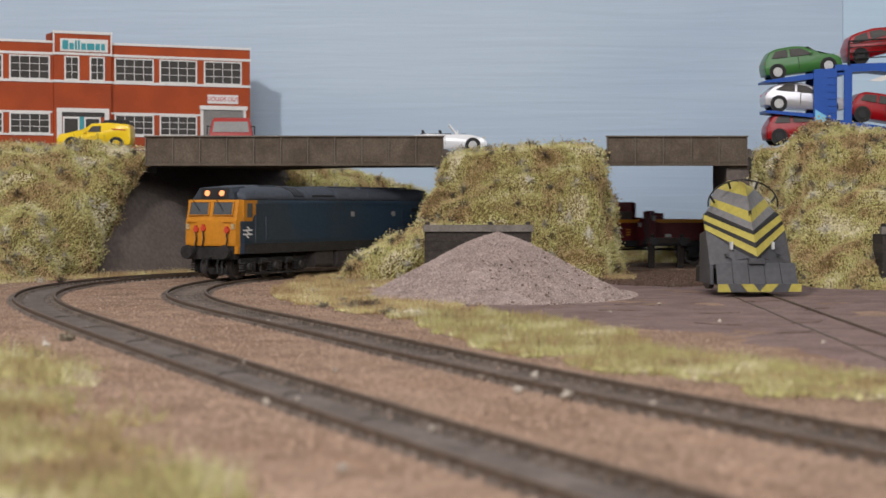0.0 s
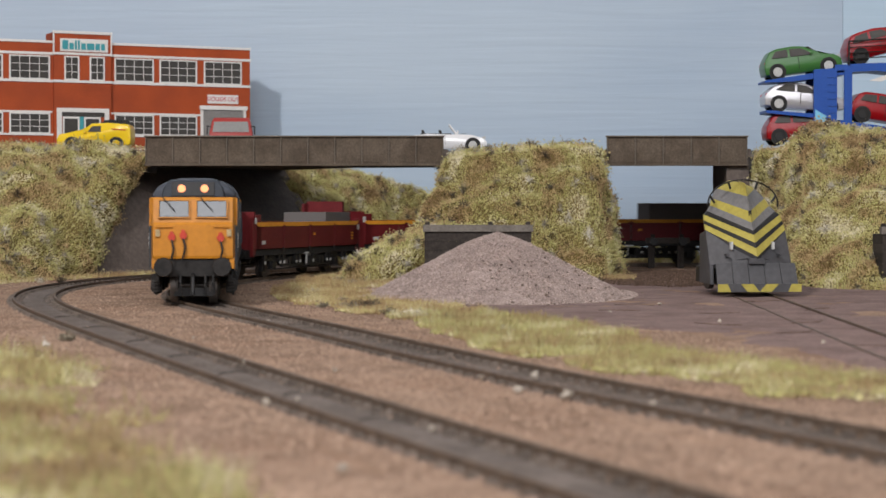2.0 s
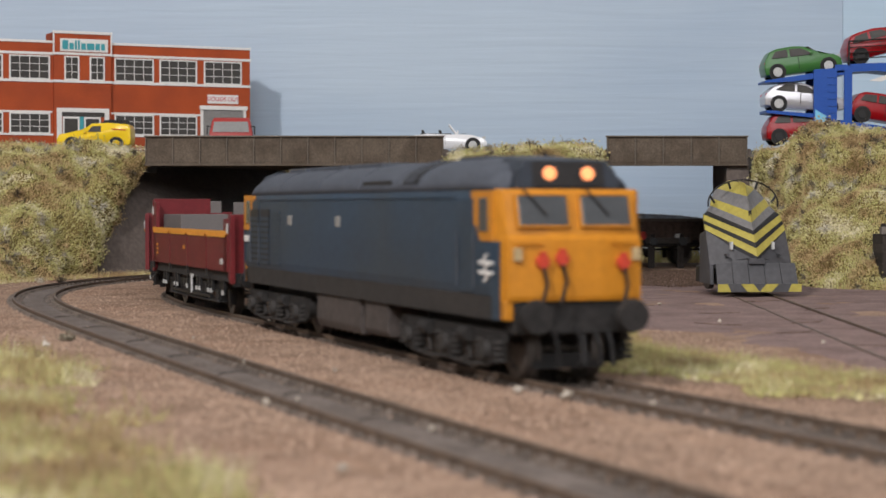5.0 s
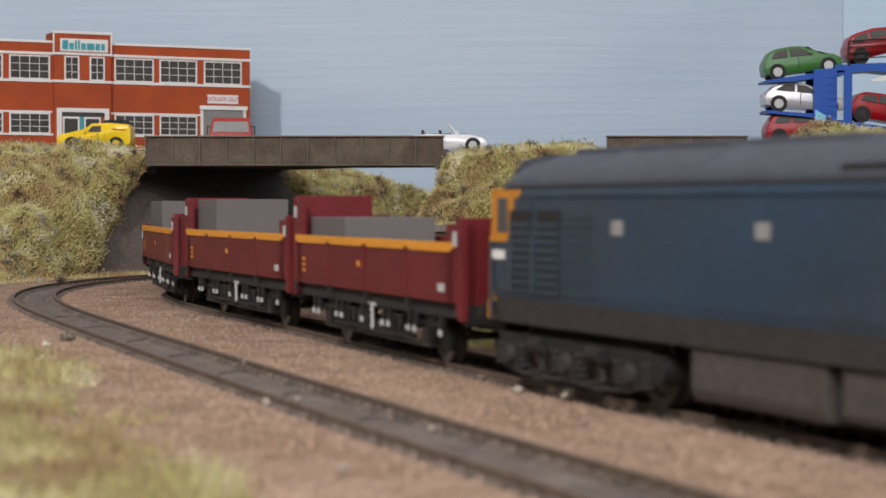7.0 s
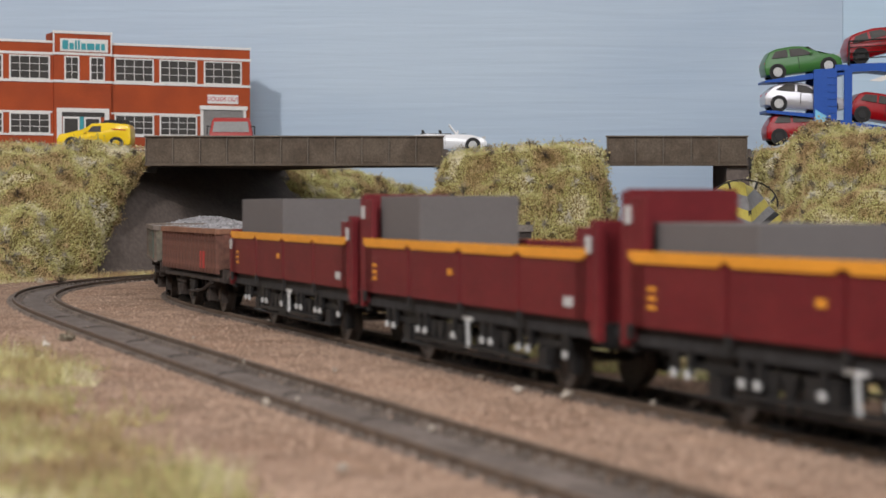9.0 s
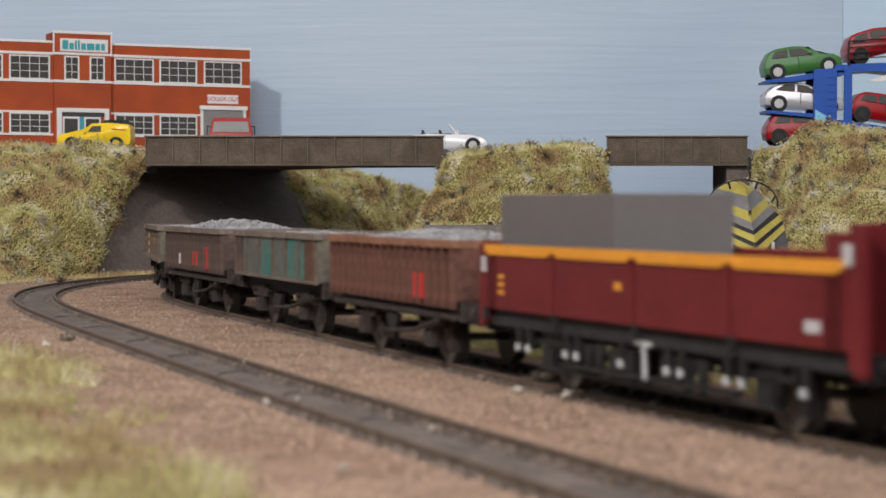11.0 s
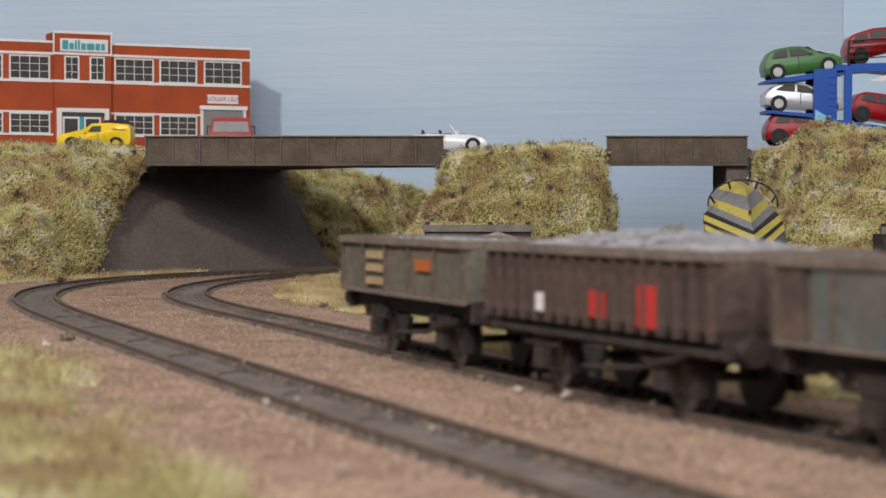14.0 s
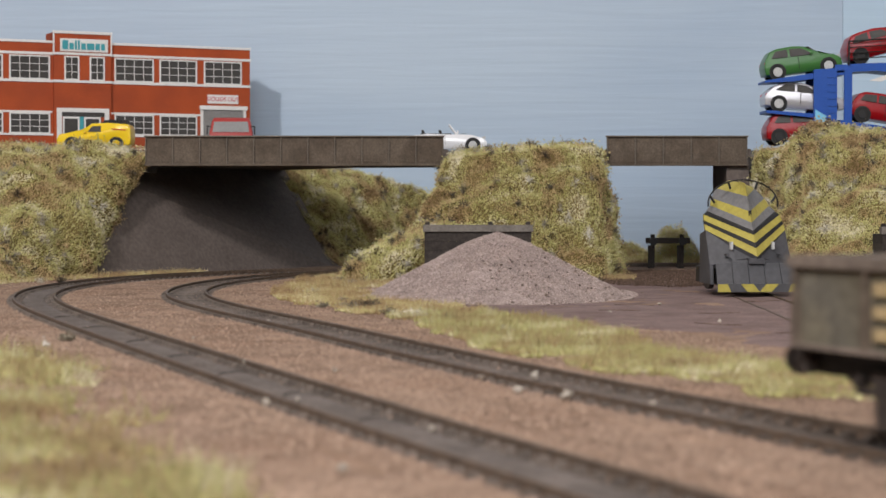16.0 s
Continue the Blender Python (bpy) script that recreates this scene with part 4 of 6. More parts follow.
def bulkhead_wagon(label, load, rear_high, front_high, low_rear=False):
    """A long four-wheel dropside wagon with raised ends."""
    t = thing("open_wagon", label, "wagon", "maroon wagons")
    H = 71.0
    part("underframe", box(B(), -H, H, -15.4, 15.4, 12.2, 15.9), SOLEM, t, "dark grey solebar", bevel=0.3)
    part("wagon_floor", box(B(), -H + 0.5, H - 0.5, -15.8, 15.8, 16.0, 17.1), WREDM, t)
    for sgn in (-1, 1):
        for k in range(4):
            x0, x1 = -H + 2 + k * (2 * H - 4) / 4 + 0.5, -H + 2 + (k + 1) * (2 * H - 4) / 4 - 0.5
            bm = box(B(), x0, x1, sgn * 16.4 - 0.7, sgn * 16.4 + 0.7, 16.0, 30.2)
            d = part("drop_side", bm, WREDM, t, bevel=0.2)
            bm = B()
            for z in (18.6, 22.0, 25.2):
                box(bm, x0 + 0.6, x1 - 0.6, sgn * 17.1 - 0.05, sgn * 17.1 + 0.05, z, z + 0.25)
            part("plank_seam", bm, WREDM, d)
            q = part("orange_band", prism(B(), [(x0 - 0.3, 30.3), (x1 + 0.3, 30.3), (x1 + 0.3, 29.0), (x1 - 2.2, 28.0), (x0 + 2.2, 28.0), (x0 - 0.3, 29.0)], sgn * 17.35 - 0.2, sgn * 17.35 + 0.2), WORANGE, d, "orange band along the top edge")
            part("latch", box(B(), x0 - 0.9, x0 + 0.9, sgn * 17.2 - 0.3, sgn * 17.2 + 0.3, 13.6, 16.4), BLACK, d)
        for x0, x1, za, zb in ((-H + 9, -H + 12, 19.5, 20.3), (-H + 9, -H + 12, 21.2, 22.0), (-H + 9, -H + 12, 22.9, 23.7), (-7.5, -4.8, 22.5, 24.0)):
            part("faded_data_bar", box(B(), x0, x1, sgn * 17.15 - 0.1, sgn * 17.15 + 0.1, za, zb), WORANGE, t)
        part("white_plate", box(B(), H - 13, H - 9, sgn * 17.25 - 0.12, sgn * 17.25 + 0.12, 18.4, 20.4), SILVER, t)
        for x in (-55, -50, -32, -27, -8, 10, 15, 31, 36, 55):
            part("hanging_bracket", box(B(), x - 0.9, x + 0.9, sgn * 15.0 - 0.5, sgn * 15.0 + 0.5, 8.2, 13), BLACK, t)
            part("brake_fitting", box(B(), x - 0.8, x + 0.8, sgn * 15.6 - 0.35, sgn * 15.6 + 0.35, 7.4, 9.0), SILVER, t, "white-tipped brake fitting", bevel=0.25)
        part("white_rod", wire(B(), [(1.5, sgn * 15.7, 12.5), (2.2, sgn * 15.7, 6.0)], 0.42), SILVER, t, "white brake rod")
        part("axle_tie", wire(B(), [(-46, sgn * 14.6, 4.6), (46, sgn * 14.6, 4.6)], 0.45), BLACK, t)
        part("brake_lever", box(B(), -30, -29.2, sgn * 15.5 - 0.3, sgn * 15.5 + 0.3, 6, 11), BLACK, t)
        part("plate", box(B(), -2, 4, sgn * 15.3 - 0.3, sgn * 15.3 + 0.3, 12.2, 13.2), SILVER, t)
        for x in (-24, -19, 16, 21):
            part("vee_hanger", prism(B(), [(x - 2.4, 11), (x + 2.4, 11), (x + 0.6, 4.6), (x - 0.6, 4.6)], sgn * 14.2 - 0.4, sgn * 14.2 + 0.4), BLACK, t)
        part("step_board", box(B(), -34, 34, sgn * 15.0 - 0.8, sgn * 15.0 + 0.8, 5.6, 6.6), BLACK, t)
        part("brake_cylinder", box(B(), -14, -4, sgn * 13.5 - 1.5, sgn * 13.5 + 1.5, 5, 11), BLACK, t)
        part("brake_cylinder", box(B(), 6, 13, sgn * 13.0 - 1.5, sgn * 13.0 + 1.5, 6, 11), BLACK, t)
    for e, high in ((1, front_high), (-1, rear_high)):
        z = 42.0 if high else 30.8 if e < 0 and low_rear else 36.0
        wide = 7.0 if high else 16.8
        step = min(31.5, z - 0.2)
        bm = prism(B(), [(-16.8, 13), (16.8, 13), (16.8, step), (wide, step if high else step + 0.1), (wide, z), (-16.8, z)], e * (H - 1.8), e * H, "x")
        b = part("end_bulkhead", bm, WREDM, t, bevel=0.2)
        for y in (-16.0, -6, 5.8, 16.0):
            part("bulkhead_post", box(B(), e * (H - 0.1), e * (H + 1.8), y - 0.9, y + 0.9, 12, min(z, 31.5 if y > 10 else z) - 0.5), WREDM, b, bevel=0.15)
        for sgn in (-1, 1):
            part("end_plate", box(B(), e * (H - 2.6), e * (H - 0.4), sgn * 17.3 - 0.15, sgn * 17.3 + 0.15, z - 6.6, z - 3.2) if sgn < 0 or not high else box(B(), e * (H - 2.6), e * (H - 0.4), 17.15, 17.45, 25, 28), SILVER, b, "small white plate")
        part("corner_post", box(B(), e * (H - 8), e * (H - 1.9), -17.1, -15.6, 16, z - 1.5), WREDM, b, bevel=0.2)
        part("corner_post", box(B(), e * (H - 8), e * (H - 1.9), 15.6, 17.1, 16, 30.0 if high else z - 1.5), WREDM, b, bevel=0.2)
        part("buffer_beam", box(B(), e * (H - 0.5), e * (H + 1.2), -15.5, 15.5, 10.8, 15.6), BLACK, t, bevel=0.2)
    for e in (1, -1):
        buffer_pair(t, e * (H + 1), e)
    running_gear(t, (-42, 42), BLACK)
    part("draw_bar", box(B(), -H - 7, H + 7, -1.2, 1.2, 9, 10.5), BLACK, t)
    # Plain grey blocks stand in for blanked-out shapes; no real load is known.
    for x0, x1, z1 in load:
        part("load_block", box(B(), x0, x1, -13.5, 13.5, 17.2, z1), WGREY, t, "plain grey block standing in for a blanked-out shape", bevel=0.25)
    part("load_base", box(B(), -H + 2.5, H - 2.5, -15.5, 15.5, 17.2, 26.5), WGREY, t, "grey load bed", bevel=0.3)
    return t


def mineral_wagon(label, body, ribs, patches, length=106, load=True, heap=3.0, rim_paint=None, sill=False):
    """A four-wheel steel mineral wagon with ribs and a stone load."""
    t = thing("mineral_wagon", label, "wagon", "mineral wagons")
    H = length / 2
    tub = B()
    prism(tub, [(-16.0, 16.2), (16.0, 16.2), (16.4, 29.6), (-16.4, 29.6)], -H, H, "x")
    sh = part("tub", tub, body, t)
    part("solebar", box(B(), -H, H, -12.4, 12.4, 11.4, 16.3), LOCODIRT, t, bevel=0.3)
    for sgn in (-1, 1):
        if sill:
            part("side_sill", box(B(), -H, H, sgn * 14.6 - 1.3, sgn * 14.6 + 1.3, 11.8, 13.1), UNDERBROWN, t, "dusty brown side sill", bevel=0.2)
        else:
            part("bottom_flange", box(B(), -H, H, sgn * 16.6 - 0.6, sgn * 16.6 + 0.6, 15.7, 16.6), RIMRUST, t, "worn pale bottom flange", bevel=0.15)
    rim = B()
    for a in ((-H - 0.8, H + 0.8, -17.6, -15.6, 28.9, 30.8), (-H - 0.8, H + 0.8, 15.6, 17.6, 28.9, 30.8), (-H - 0.8, -H + 1.0, -15.6, 15.6, 28.9, 30.8), (H - 1.0, H + 0.8, -15.6, 15.6, 28.9, 30.8)):
        box(rim, *a)
    part("top_rim", rim, rim_paint or RIMRUST, t, "dusty rusted top rim")
    first = None
    for sgn in (-1, 1):
        for i in range(ribs + 1):
            x = -H + 0.8 + i * (2 * H - 1.6) / ribs
            if first is None:
                first = part("rib", prism(B(), [(-0.8, 14.6 if sill else 16.6), (0.8, 14.6 if sill else 16.6), (0.65, 28.9), (-0.65, 28.9)], -0.75, 0.75), RIBBROWN if body is OLIVEW else body, t)
                first.matrix_basis = pose(x * MM, sgn * 16.5 * MM, 0)
            else:
                again(first, t, x, sgn * 16.5, 0)
        for x0, x1, z0, z1, m in patches:
            part("painted_patch", box(B(), x0 * H, x1 * H, sgn * 16.5 - 0.5, sgn * 16.5 + 0.5, z0, z1), m, t)
    for e in (1, -1):
        part("end_door", box(B(), e * H, e * (H + 0.7), -15, 15, 16.4, 28.7), body, t, bevel=0.2)
        for y in (-9, 0, 9):
            part("end_rib", box(B(), e * (H + 0.6), e * (H + 1.6), y - 0.8, y + 0.8, 16.0, 28.7), body, t)
        part("buffer_beam", box(B(), e * (H - 1), e * (H + 1), -14.8, 14.8, 11.4, 16.2), UNDERBROWN, t, bevel=0.2)
        buffer_pair(t, e * (H + 0.8), e, 13.4, 2.8, UNDERBROWN)
    running_gear(t, (-length * 0.27, length * 0.27), UNDERBROWN)
    for sgn in (-1, 1):
        part("brake_lever", wire(B(), [(-4, sgn * 15.3, 6.5), (length * 0.2, sgn * 15.6, 8.0), (length * 0.29 + 8, sgn * 15.6, 11.4)], 0.6), UNDERBROWN, t)
        part("brake_hanger", prism(B(), [(-5, 11), (5, 11), (1, 4.5), (-1, 4.5)], sgn * 14.6 - 0.6, sgn * 14.6 + 0.6), LOCODIRT, t)
    part("draw_bar", box(B(), -H - 7, H + 7, -1.2, 1.2, 9, 10.4), BLACK, t)
    if load:
        xs, ys = np.linspace(-H + 1, H - 1, 50), np.linspace(-15.6, 15.6, 16)
        v, f = grid_sheet(xs, ys, lambda X, Y: 29.3 + heap * np.clip(1 - (X / H) ** 2, 0, 1) * np.clip(1 - (Y / 16) ** 2, 0, 1) + 0.5 * np.asarray(fbm(X, Y, 6, length)))
        mesh_np("stone_load", v, f, BALLASTLOAD, t, "pale grey crushed stone load", smooth=False)
        k = 700
        p = np.stack([RNG.uniform(-H + 2, H - 2, k), RNG.uniform(-14.5, 14.5, k), np.zeros(k)], 1)
        p[:, 2] = 29.5 + heap * np.clip(1 - (p[:, 0] / H) ** 2, 0, 1) * np.clip(1 - (p[:, 1] / 16) ** 2, 0, 1)
        v, f = clumps(p, 0.7)
        mesh_np("stone_rubble", v, f, BALLASTLOAD, t, "", "stuff")
    return t


TRAIN = []
TRAIN.append((locomotive(), 0, 80))
TRAIN.append((bulkhead_wagon("maroon open wagon with orange band and grey stand-in block", [(-66, -30, 35.6)], True, False, False), 206, 42))
TRAIN.append((bulkhead_wagon("maroon open wagon with a tall grey stand-in block", [(-66, -36, 41.4)], True, False, False), 360, 42))
TRAIN.append((bulkhead_wagon("maroon open wagon with low ends and grey block", [(-68.5, -14, 41.2)], False, False, True), 515, 42))
TRAIN.append((mineral_wagon("rusty red-brown ribbed mineral wagon with red patch", RUSTY, 17, [(0.44, 0.58, 16.2, 22.4, REDPATCH)], 99, True, 2.8, RIMRED, True), 654, 31))
TRAIN.append((mineral_wagon("grey mineral wagon with faded teal panels", OLIVEW, 6, [(-0.97, -0.82, 16.7, 28.6, BROWNW), (-0.77, -0.38, 16.7, 28.6, GREYW), (-0.29, -0.04, 16.7, 28.6, TEALW), (0.04, 0.29, 16.7, 28.6, GREYW), (0.37, 0.70, 16.7, 28.6, TEALW), (0.76, 0.97, 16.7, 28.6, RUSTY)], 100, True, 0.6), 770, 31))
TRAIN.append((mineral_wagon("dark brown ribbed mineral wagon with red and white patches", BROWNW, 16, [(-0.50, -0.38, 16.8, 20.6, WHITE), (0.03, 0.14, 16.8, 22.0, REDPATCH), (0.44, 0.61, 15.8, 23.8, REDPATCH)], 98, True, 4.2, None, True), 888, 31))
TRAIN.append((mineral_wagon("olive grey mineral wagon at the tail of the train", OLIVEW, 5, [(-0.54, -0.26, 18.2, 20.0, PATCHC), (-0.54, -0.26, 21.6, 23.4, PATCHC), (-0.54, -0.26, 25.0, 27.0, PATCHC), (0.29, 0.50, 22.8, 25.6, PATCHO)], 95, True, 0.6), 998, 28))

# way of the locomotive's middle along the inner line, in seconds and millimetres
PACE = [(0.0, 908), (0.5, 847), (1.0, 786), (1.5, 724), (2.0, 663), (2.5, 601), (3.0, 540), (3.5, 480), (4.0, 420), (4.5, 361), (5.0, 303), (5.5, 245), (6.0, 188), (6.5, 132), (7.0, 77), (7.5, 22),
        (8.0, -33), (8.5, -90), (9.0, -147), (9.5, -207), (10.0, -269), (10.5, -328), (11.0, -388), (11.5, -447), (12.0, -507), (12.5, -567), (13.0, -626), (13.5, -684), (14.0, -741), (14.5, -801), (15.0, -861), (15.5, -916), (16.0, -972)]


def motions():
    times = np.array([p[0] for p in PACE])
    ways = np.array([p[1] for p in PACE], float)
    for ob, behind, half in TRAIN:
        rows = []
        for t in np.arange(0, 16.01, 0.25):
            s = float(np.interp(t, times, ways)) + behind
            a, b = along(LINE_B, s - half), along(LINE_B, s + half)
            rows.append((float(t), pose((a[0] + b[0]) / 2 * MM, (a[1] + b[1]) / 2 * MM, 0, 0, 0, math.degrees(math.atan2(a[1] - b[1], a[0] - b[0])))))
        walk(ob, rows)
    # wheels roll with the way gone
    for w, x, r in WHEELS:
        rows = []
        for t in np.linspace(0, 16, 217):
            gone = 908 - float(np.interp(t, times, ways))
            rows.append((float(t), pose(x * MM, 0, r * MM, 0, math.degrees(gone / r), 0)))
        walk(w, rows)


# ---- the factory on the embankment: x along the front, y into the building, z from the rail level
def text_part(name, words, size, material, parent, m):
    cu = bpy.data.curves.new(name, "FONT")
    cu.body, cu.size, cu.extrude, cu.align_x, cu.align_y = words, size * MM, 0.12 * MM, "CENTER", "CENTER"
    tmp = bpy.data.objects.new(name, cu)
    me = bpy.data.meshes.new_from_object(tmp)
    bpy.data.objects.remove(tmp)
    me.name = name
    me.materials.clear()
    me.materials.append(material)
    ob = new(name, me)
    ob.parent = parent
    ob.matrix_basis = m
    return ob


def factory():
    t = thing("factory", "orange brick two-storey factory with white window bands", "building", "", "", -236.5, 1325, 0, 0, 0, 25.3)
    z0, zt = 73.4, 154.8
    part("wall", box(B(), -175, 105, 0, 26, z0, zt - 1.2), BRICK, t)
    part("roof", box(B(), -173, 103, 2, 25, zt - 1.2, zt - 0.7), SHUTTER, t, "flat grey roof")
    part("entrance_tower", box(B(), -40.4, 0.4, -3.0, 20, z0, 161.0), BRICK, t, "raised brick entrance bay")
    bands = [(-175.5, 105.6, -0.9, 1.4, zt - 1.5, zt + 0.2), (-175.5, 105.6, -0.8, 0.8, 145.0, 146.8), (-175.5, 105.6, -0.8, 0.8, 125.8, 127.6),
             (-175.5, -41, -0.8, 0.8, 104.4, 105.8), (1, 69, -0.8, 0.8, 104.4, 105.8), (-175.5, 69, -0.7, 0.7, 88.6, 90.0),
             (-41.2, 1.2, -3.9, -2.2, 160.0, 161.9), (-41.0, 1.0, -3.8, -2.4, 145.2, 146.9), (-41.0, 1.0, -3.8, -2.4, 125.8, 127.6), (-41.0, -40.0, -3.6, -2.6, 146.9, 160.0), (0.0, 1.0, -3.6, -2.6, 146.9, 160.0)]
    for b in bands:
        part("white_band", box(B(), *b), WHITE, t, bevel=0.12)

    def window(u0, u1, za, zb, cols, rows, y=0.0):
        w = part("window", box(B(), u0, u1, y - 0.35, y + 0.4, za, zb), GLASSD, t, "dark window with white glazing bars")
        bm = B()
        for a in ((u0 - 0.7, u0 + 0.35, za - 0.6, zb + 0.6), (u1 - 0.35, u1 + 0.7, za - 0.6, zb + 0.6)):
            box(bm, a[0], a[1], y - 0.75, y + 0.2, a[2], a[3])
        box(bm, u0 + 0.35, u1 - 0.35, y - 0.75, y + 0.2, za - 0.6, za + 0.35)
        box(bm, u0 + 0.35, u1 - 0.35, y - 0.75, y + 0.2, zb - 0.35, zb + 0.6)
        part("window_frame", bm, WHITE, w)
        for i in range(1, cols):
            x = u0 + (u1 - u0) * i / cols
            part("glazing_bar", box(B(), x - 0.2, x + 0.2, y - 0.6, y + 0.1, za + 0.3, zb - 0.3), WHITE, w)
        for i in range(1, rows):
            z = za + (zb - za) * i / rows
            part("glazing_bar", box(B(), u0 + 0.3, u1 - 0.3, y - 0.57, y + 0.1, z - 0.18, z + 0.18), WHITE, w)

    for u0, u1 in ((4.2, 31.6), (37.2, 63.8), (70.4, 97.8), (-70.3, -43.2), (-103, -76), (-136, -109)):
        window(u0, u1, 128.2, 143.8, 4, 3)
        if u1 < 69:
            window(u0, u1, 90.4, 103.8, 4, 3)
    window(-32.4, -23.2, 128.2, 143.8, 2, 3, -3.0)
    window(-14.4, -5.0, 128.2, 143.8, 2, 3, -3.0)
    # name board, drawn as plain shapes
    sg = part("name_board", box(B(), -36, -2.0, -4.0, -3.0, 147.6, 156.6), WHITE, t, "white name board with teal shapes", bevel=0.15)
    x = -34.6
    for w, h in ((4.2, 6.4), (3.2, 4.6), (1.5, 6.4), (1.5, 6.4), (3.4, 4.6), (5.4, 4.6), (3.2, 4.6), (2.9, 4.6)):
        part("name_shape", box(B(), x, x + w, -4.35, -3.95, 149.0, 149.0 + h), TEAL, sg, bevel=0.3)
        x += w + 0.72
    # entrance
    part("door_surround", prism(B(), [(-38.6, z0), (-38.6, 108), (-1.4, 108), (-1.4, z0), (-4.6, z0), (-4.6, 105.2), (-35.2, 105.2), (-35.2, z0)], -4.2, -2.9), WHITE, t)
    part("transom", box(B(), -35.2, -4.6, -3.5, -2.95, 102.0, 105.2), GLASSD, t, "dark glazed light over the entrance doors")
    for a, b in ((-34.4, -22.6), (-19.2, -7.4)):
        d = part("door", box(B(), a, b, -3.5, -2.9, z0, 102), GLASSD, t, "dark glazed entrance door")
        part("door_frame", prism(B(), [(a, z0), (a, 102), (b, 102), (b, z0), (b - 1.1, z0), (b - 1.1, 100.6), (a + 1.1, 100.6), (a + 1.1, z0)], -3.9, -3.45), WHITE, d)
    part("mid_panel", box(B(), -22.4, -19.4, -3.4, -2.9, z0, 102), TEAL, t)
    # goods door
    part("lintel", box(B(), 66.4, 102.6, -1.8, 0.3, 109.2, 112.2), WHITE, t, bevel=0.2)
    for a in (67.0, 99.6):
        part("door_jamb", box(B(), a, a + 2.0, -1.2, 0.3, z0, 109.2), WHITE, t)
    sh = part("roller_shutter", box(B(), 69.0, 99.6, -0.5, 0.3, z0, 109.2), SHUTTER, t, "grey roller shutter")
    for i in range(14):
        part("shutter_slat", box(B(), 69.1, 99.5, -0.8, -0.45, 74 + i * 2.5, 75.9 + i * 2.5), SHUTTER, sh)
    gb = part("goods_sign", box(B(), 72.4, 95.8, -0.7, 0.2, 113.8, 120.2), WHITE, t, "white board with red lettering")
    text_part("sign_words", "GOODS OUT", 4.1, REDP, gb, pose(84.1 * MM, -0.8 * MM, 117.0 * MM, 90, 0, 0))
    return t


factory()


# ---- road vehicles: x forward, y left, z up from the road
def car(name, label, category, paint, length, width, height, outline, windows, belt, wheel_x, wheel_r, m, taper=0.2, rims=SILVER, group="", screen=(0.72, 0.585)):
    t = thing(name, label, category, group)
    t.matrix_basis = m
    hw = width / 2

    def squeeze(z):
        return 1 - taper * max(0.0, z - belt) / (height - belt) - 0.06 * max(0.0, 1 - z / 5)

    bm = B()
    lo = [bm.verts.new((x, -hw * squeeze(z), z)) for x, z in outline]
    hi = [bm.verts.new((x, hw * squeeze(z), z)) for x, z in outline]
    n = len(outline)
    bm.faces.new(lo), bm.faces.new(hi[::-1])
    for i in range(n):
        bm.faces.new((lo[i], hi[i], hi[(i + 1) % n], lo[(i + 1) % n]))
    part("body", bm, paint, t, bevel=1.3, smooth=True)
    for sgn in (-1, 1):
        for poly in windows:
            bm = B()
            a = [bm.verts.new((x, sgn * (hw * squeeze(z) + 0.1), z)) for x, z in poly]
            b = [bm.verts.new((x, sgn * (hw * squeeze(z) - 0.5), z)) for x, z in poly]
            k = len(poly)
            bm.faces.new(a), bm.faces.new(b[::-1])
            for i in range(k):
                bm.faces.new((a[i], b[i], b[(i + 1) % k], a[(i + 1) % k]))
            part("side_window", bm, GLASSD, t)
        for x in wheel_x:
            part("wheel_arch", tube(B(), (x, sgn * (hw - 2.5), wheel_r), (x, sgn * (hw + 0.08), wheel_r), wheel_r + 0.7, 20), BLACK, t)
            w = part("wheel", tube(B(), (x, sgn * (hw - 3.0), wheel_r), (x, sgn * (hw + 0.25), wheel_r), wheel_r, 22), TYRE, t, bevel=0.2)
            part("rim", tube(B(), (x, sgn * (hw + 0.2), wheel_r), (x, sgn * (hw + 0.5), wheel_r), wheel_r * 0.66, 18, wheel_r * 0.55), rims, w)
        part("door_line", box(B(), wheel_x[0] * 0.2 + wheel_x[1] * 0.5, wheel_x[0] * 0.2 + wheel_x[1] * 0.5 + 0.25, sgn * hw - 0.2, sgn * hw + 0.08, 5, belt), BLACK, t)
        part("mirror", box(B(), length * 0.60, length * 0.60 + 1.4, sgn * (hw + 0.9) - 0.8, sgn * (hw + 0.9) + 0.8, belt + 0.2, belt + 1.8), paint, t, bevel=0.3)
        part("headlight", box(B(), length - 3.2, length - 0.9, sgn * hw * 0.86 - 0.6, sgn * hw * 0.86 + 0.6, belt - 3.6, belt - 1.8), SILVER, t, bevel=0.3)
        part("tail_light", box(B(), 0.5, 1.6, sgn * hw * 0.86 - 0.6, sgn * hw * 0.86 + 0.6, belt - 4.0, belt - 1.4), REDP, t, bevel=0.3)
    part("windscreen", prism(B(), [(length * screen[0], belt + 0.3), (length * (screen[0] + 0.015), belt + 0.4), (length * (screen[1] + 0.005), height - 1.2), (length * (screen[1] - 0.01), height - 1.4)], -hw * 0.76, hw * 0.76), GLASSD, t)
    return t


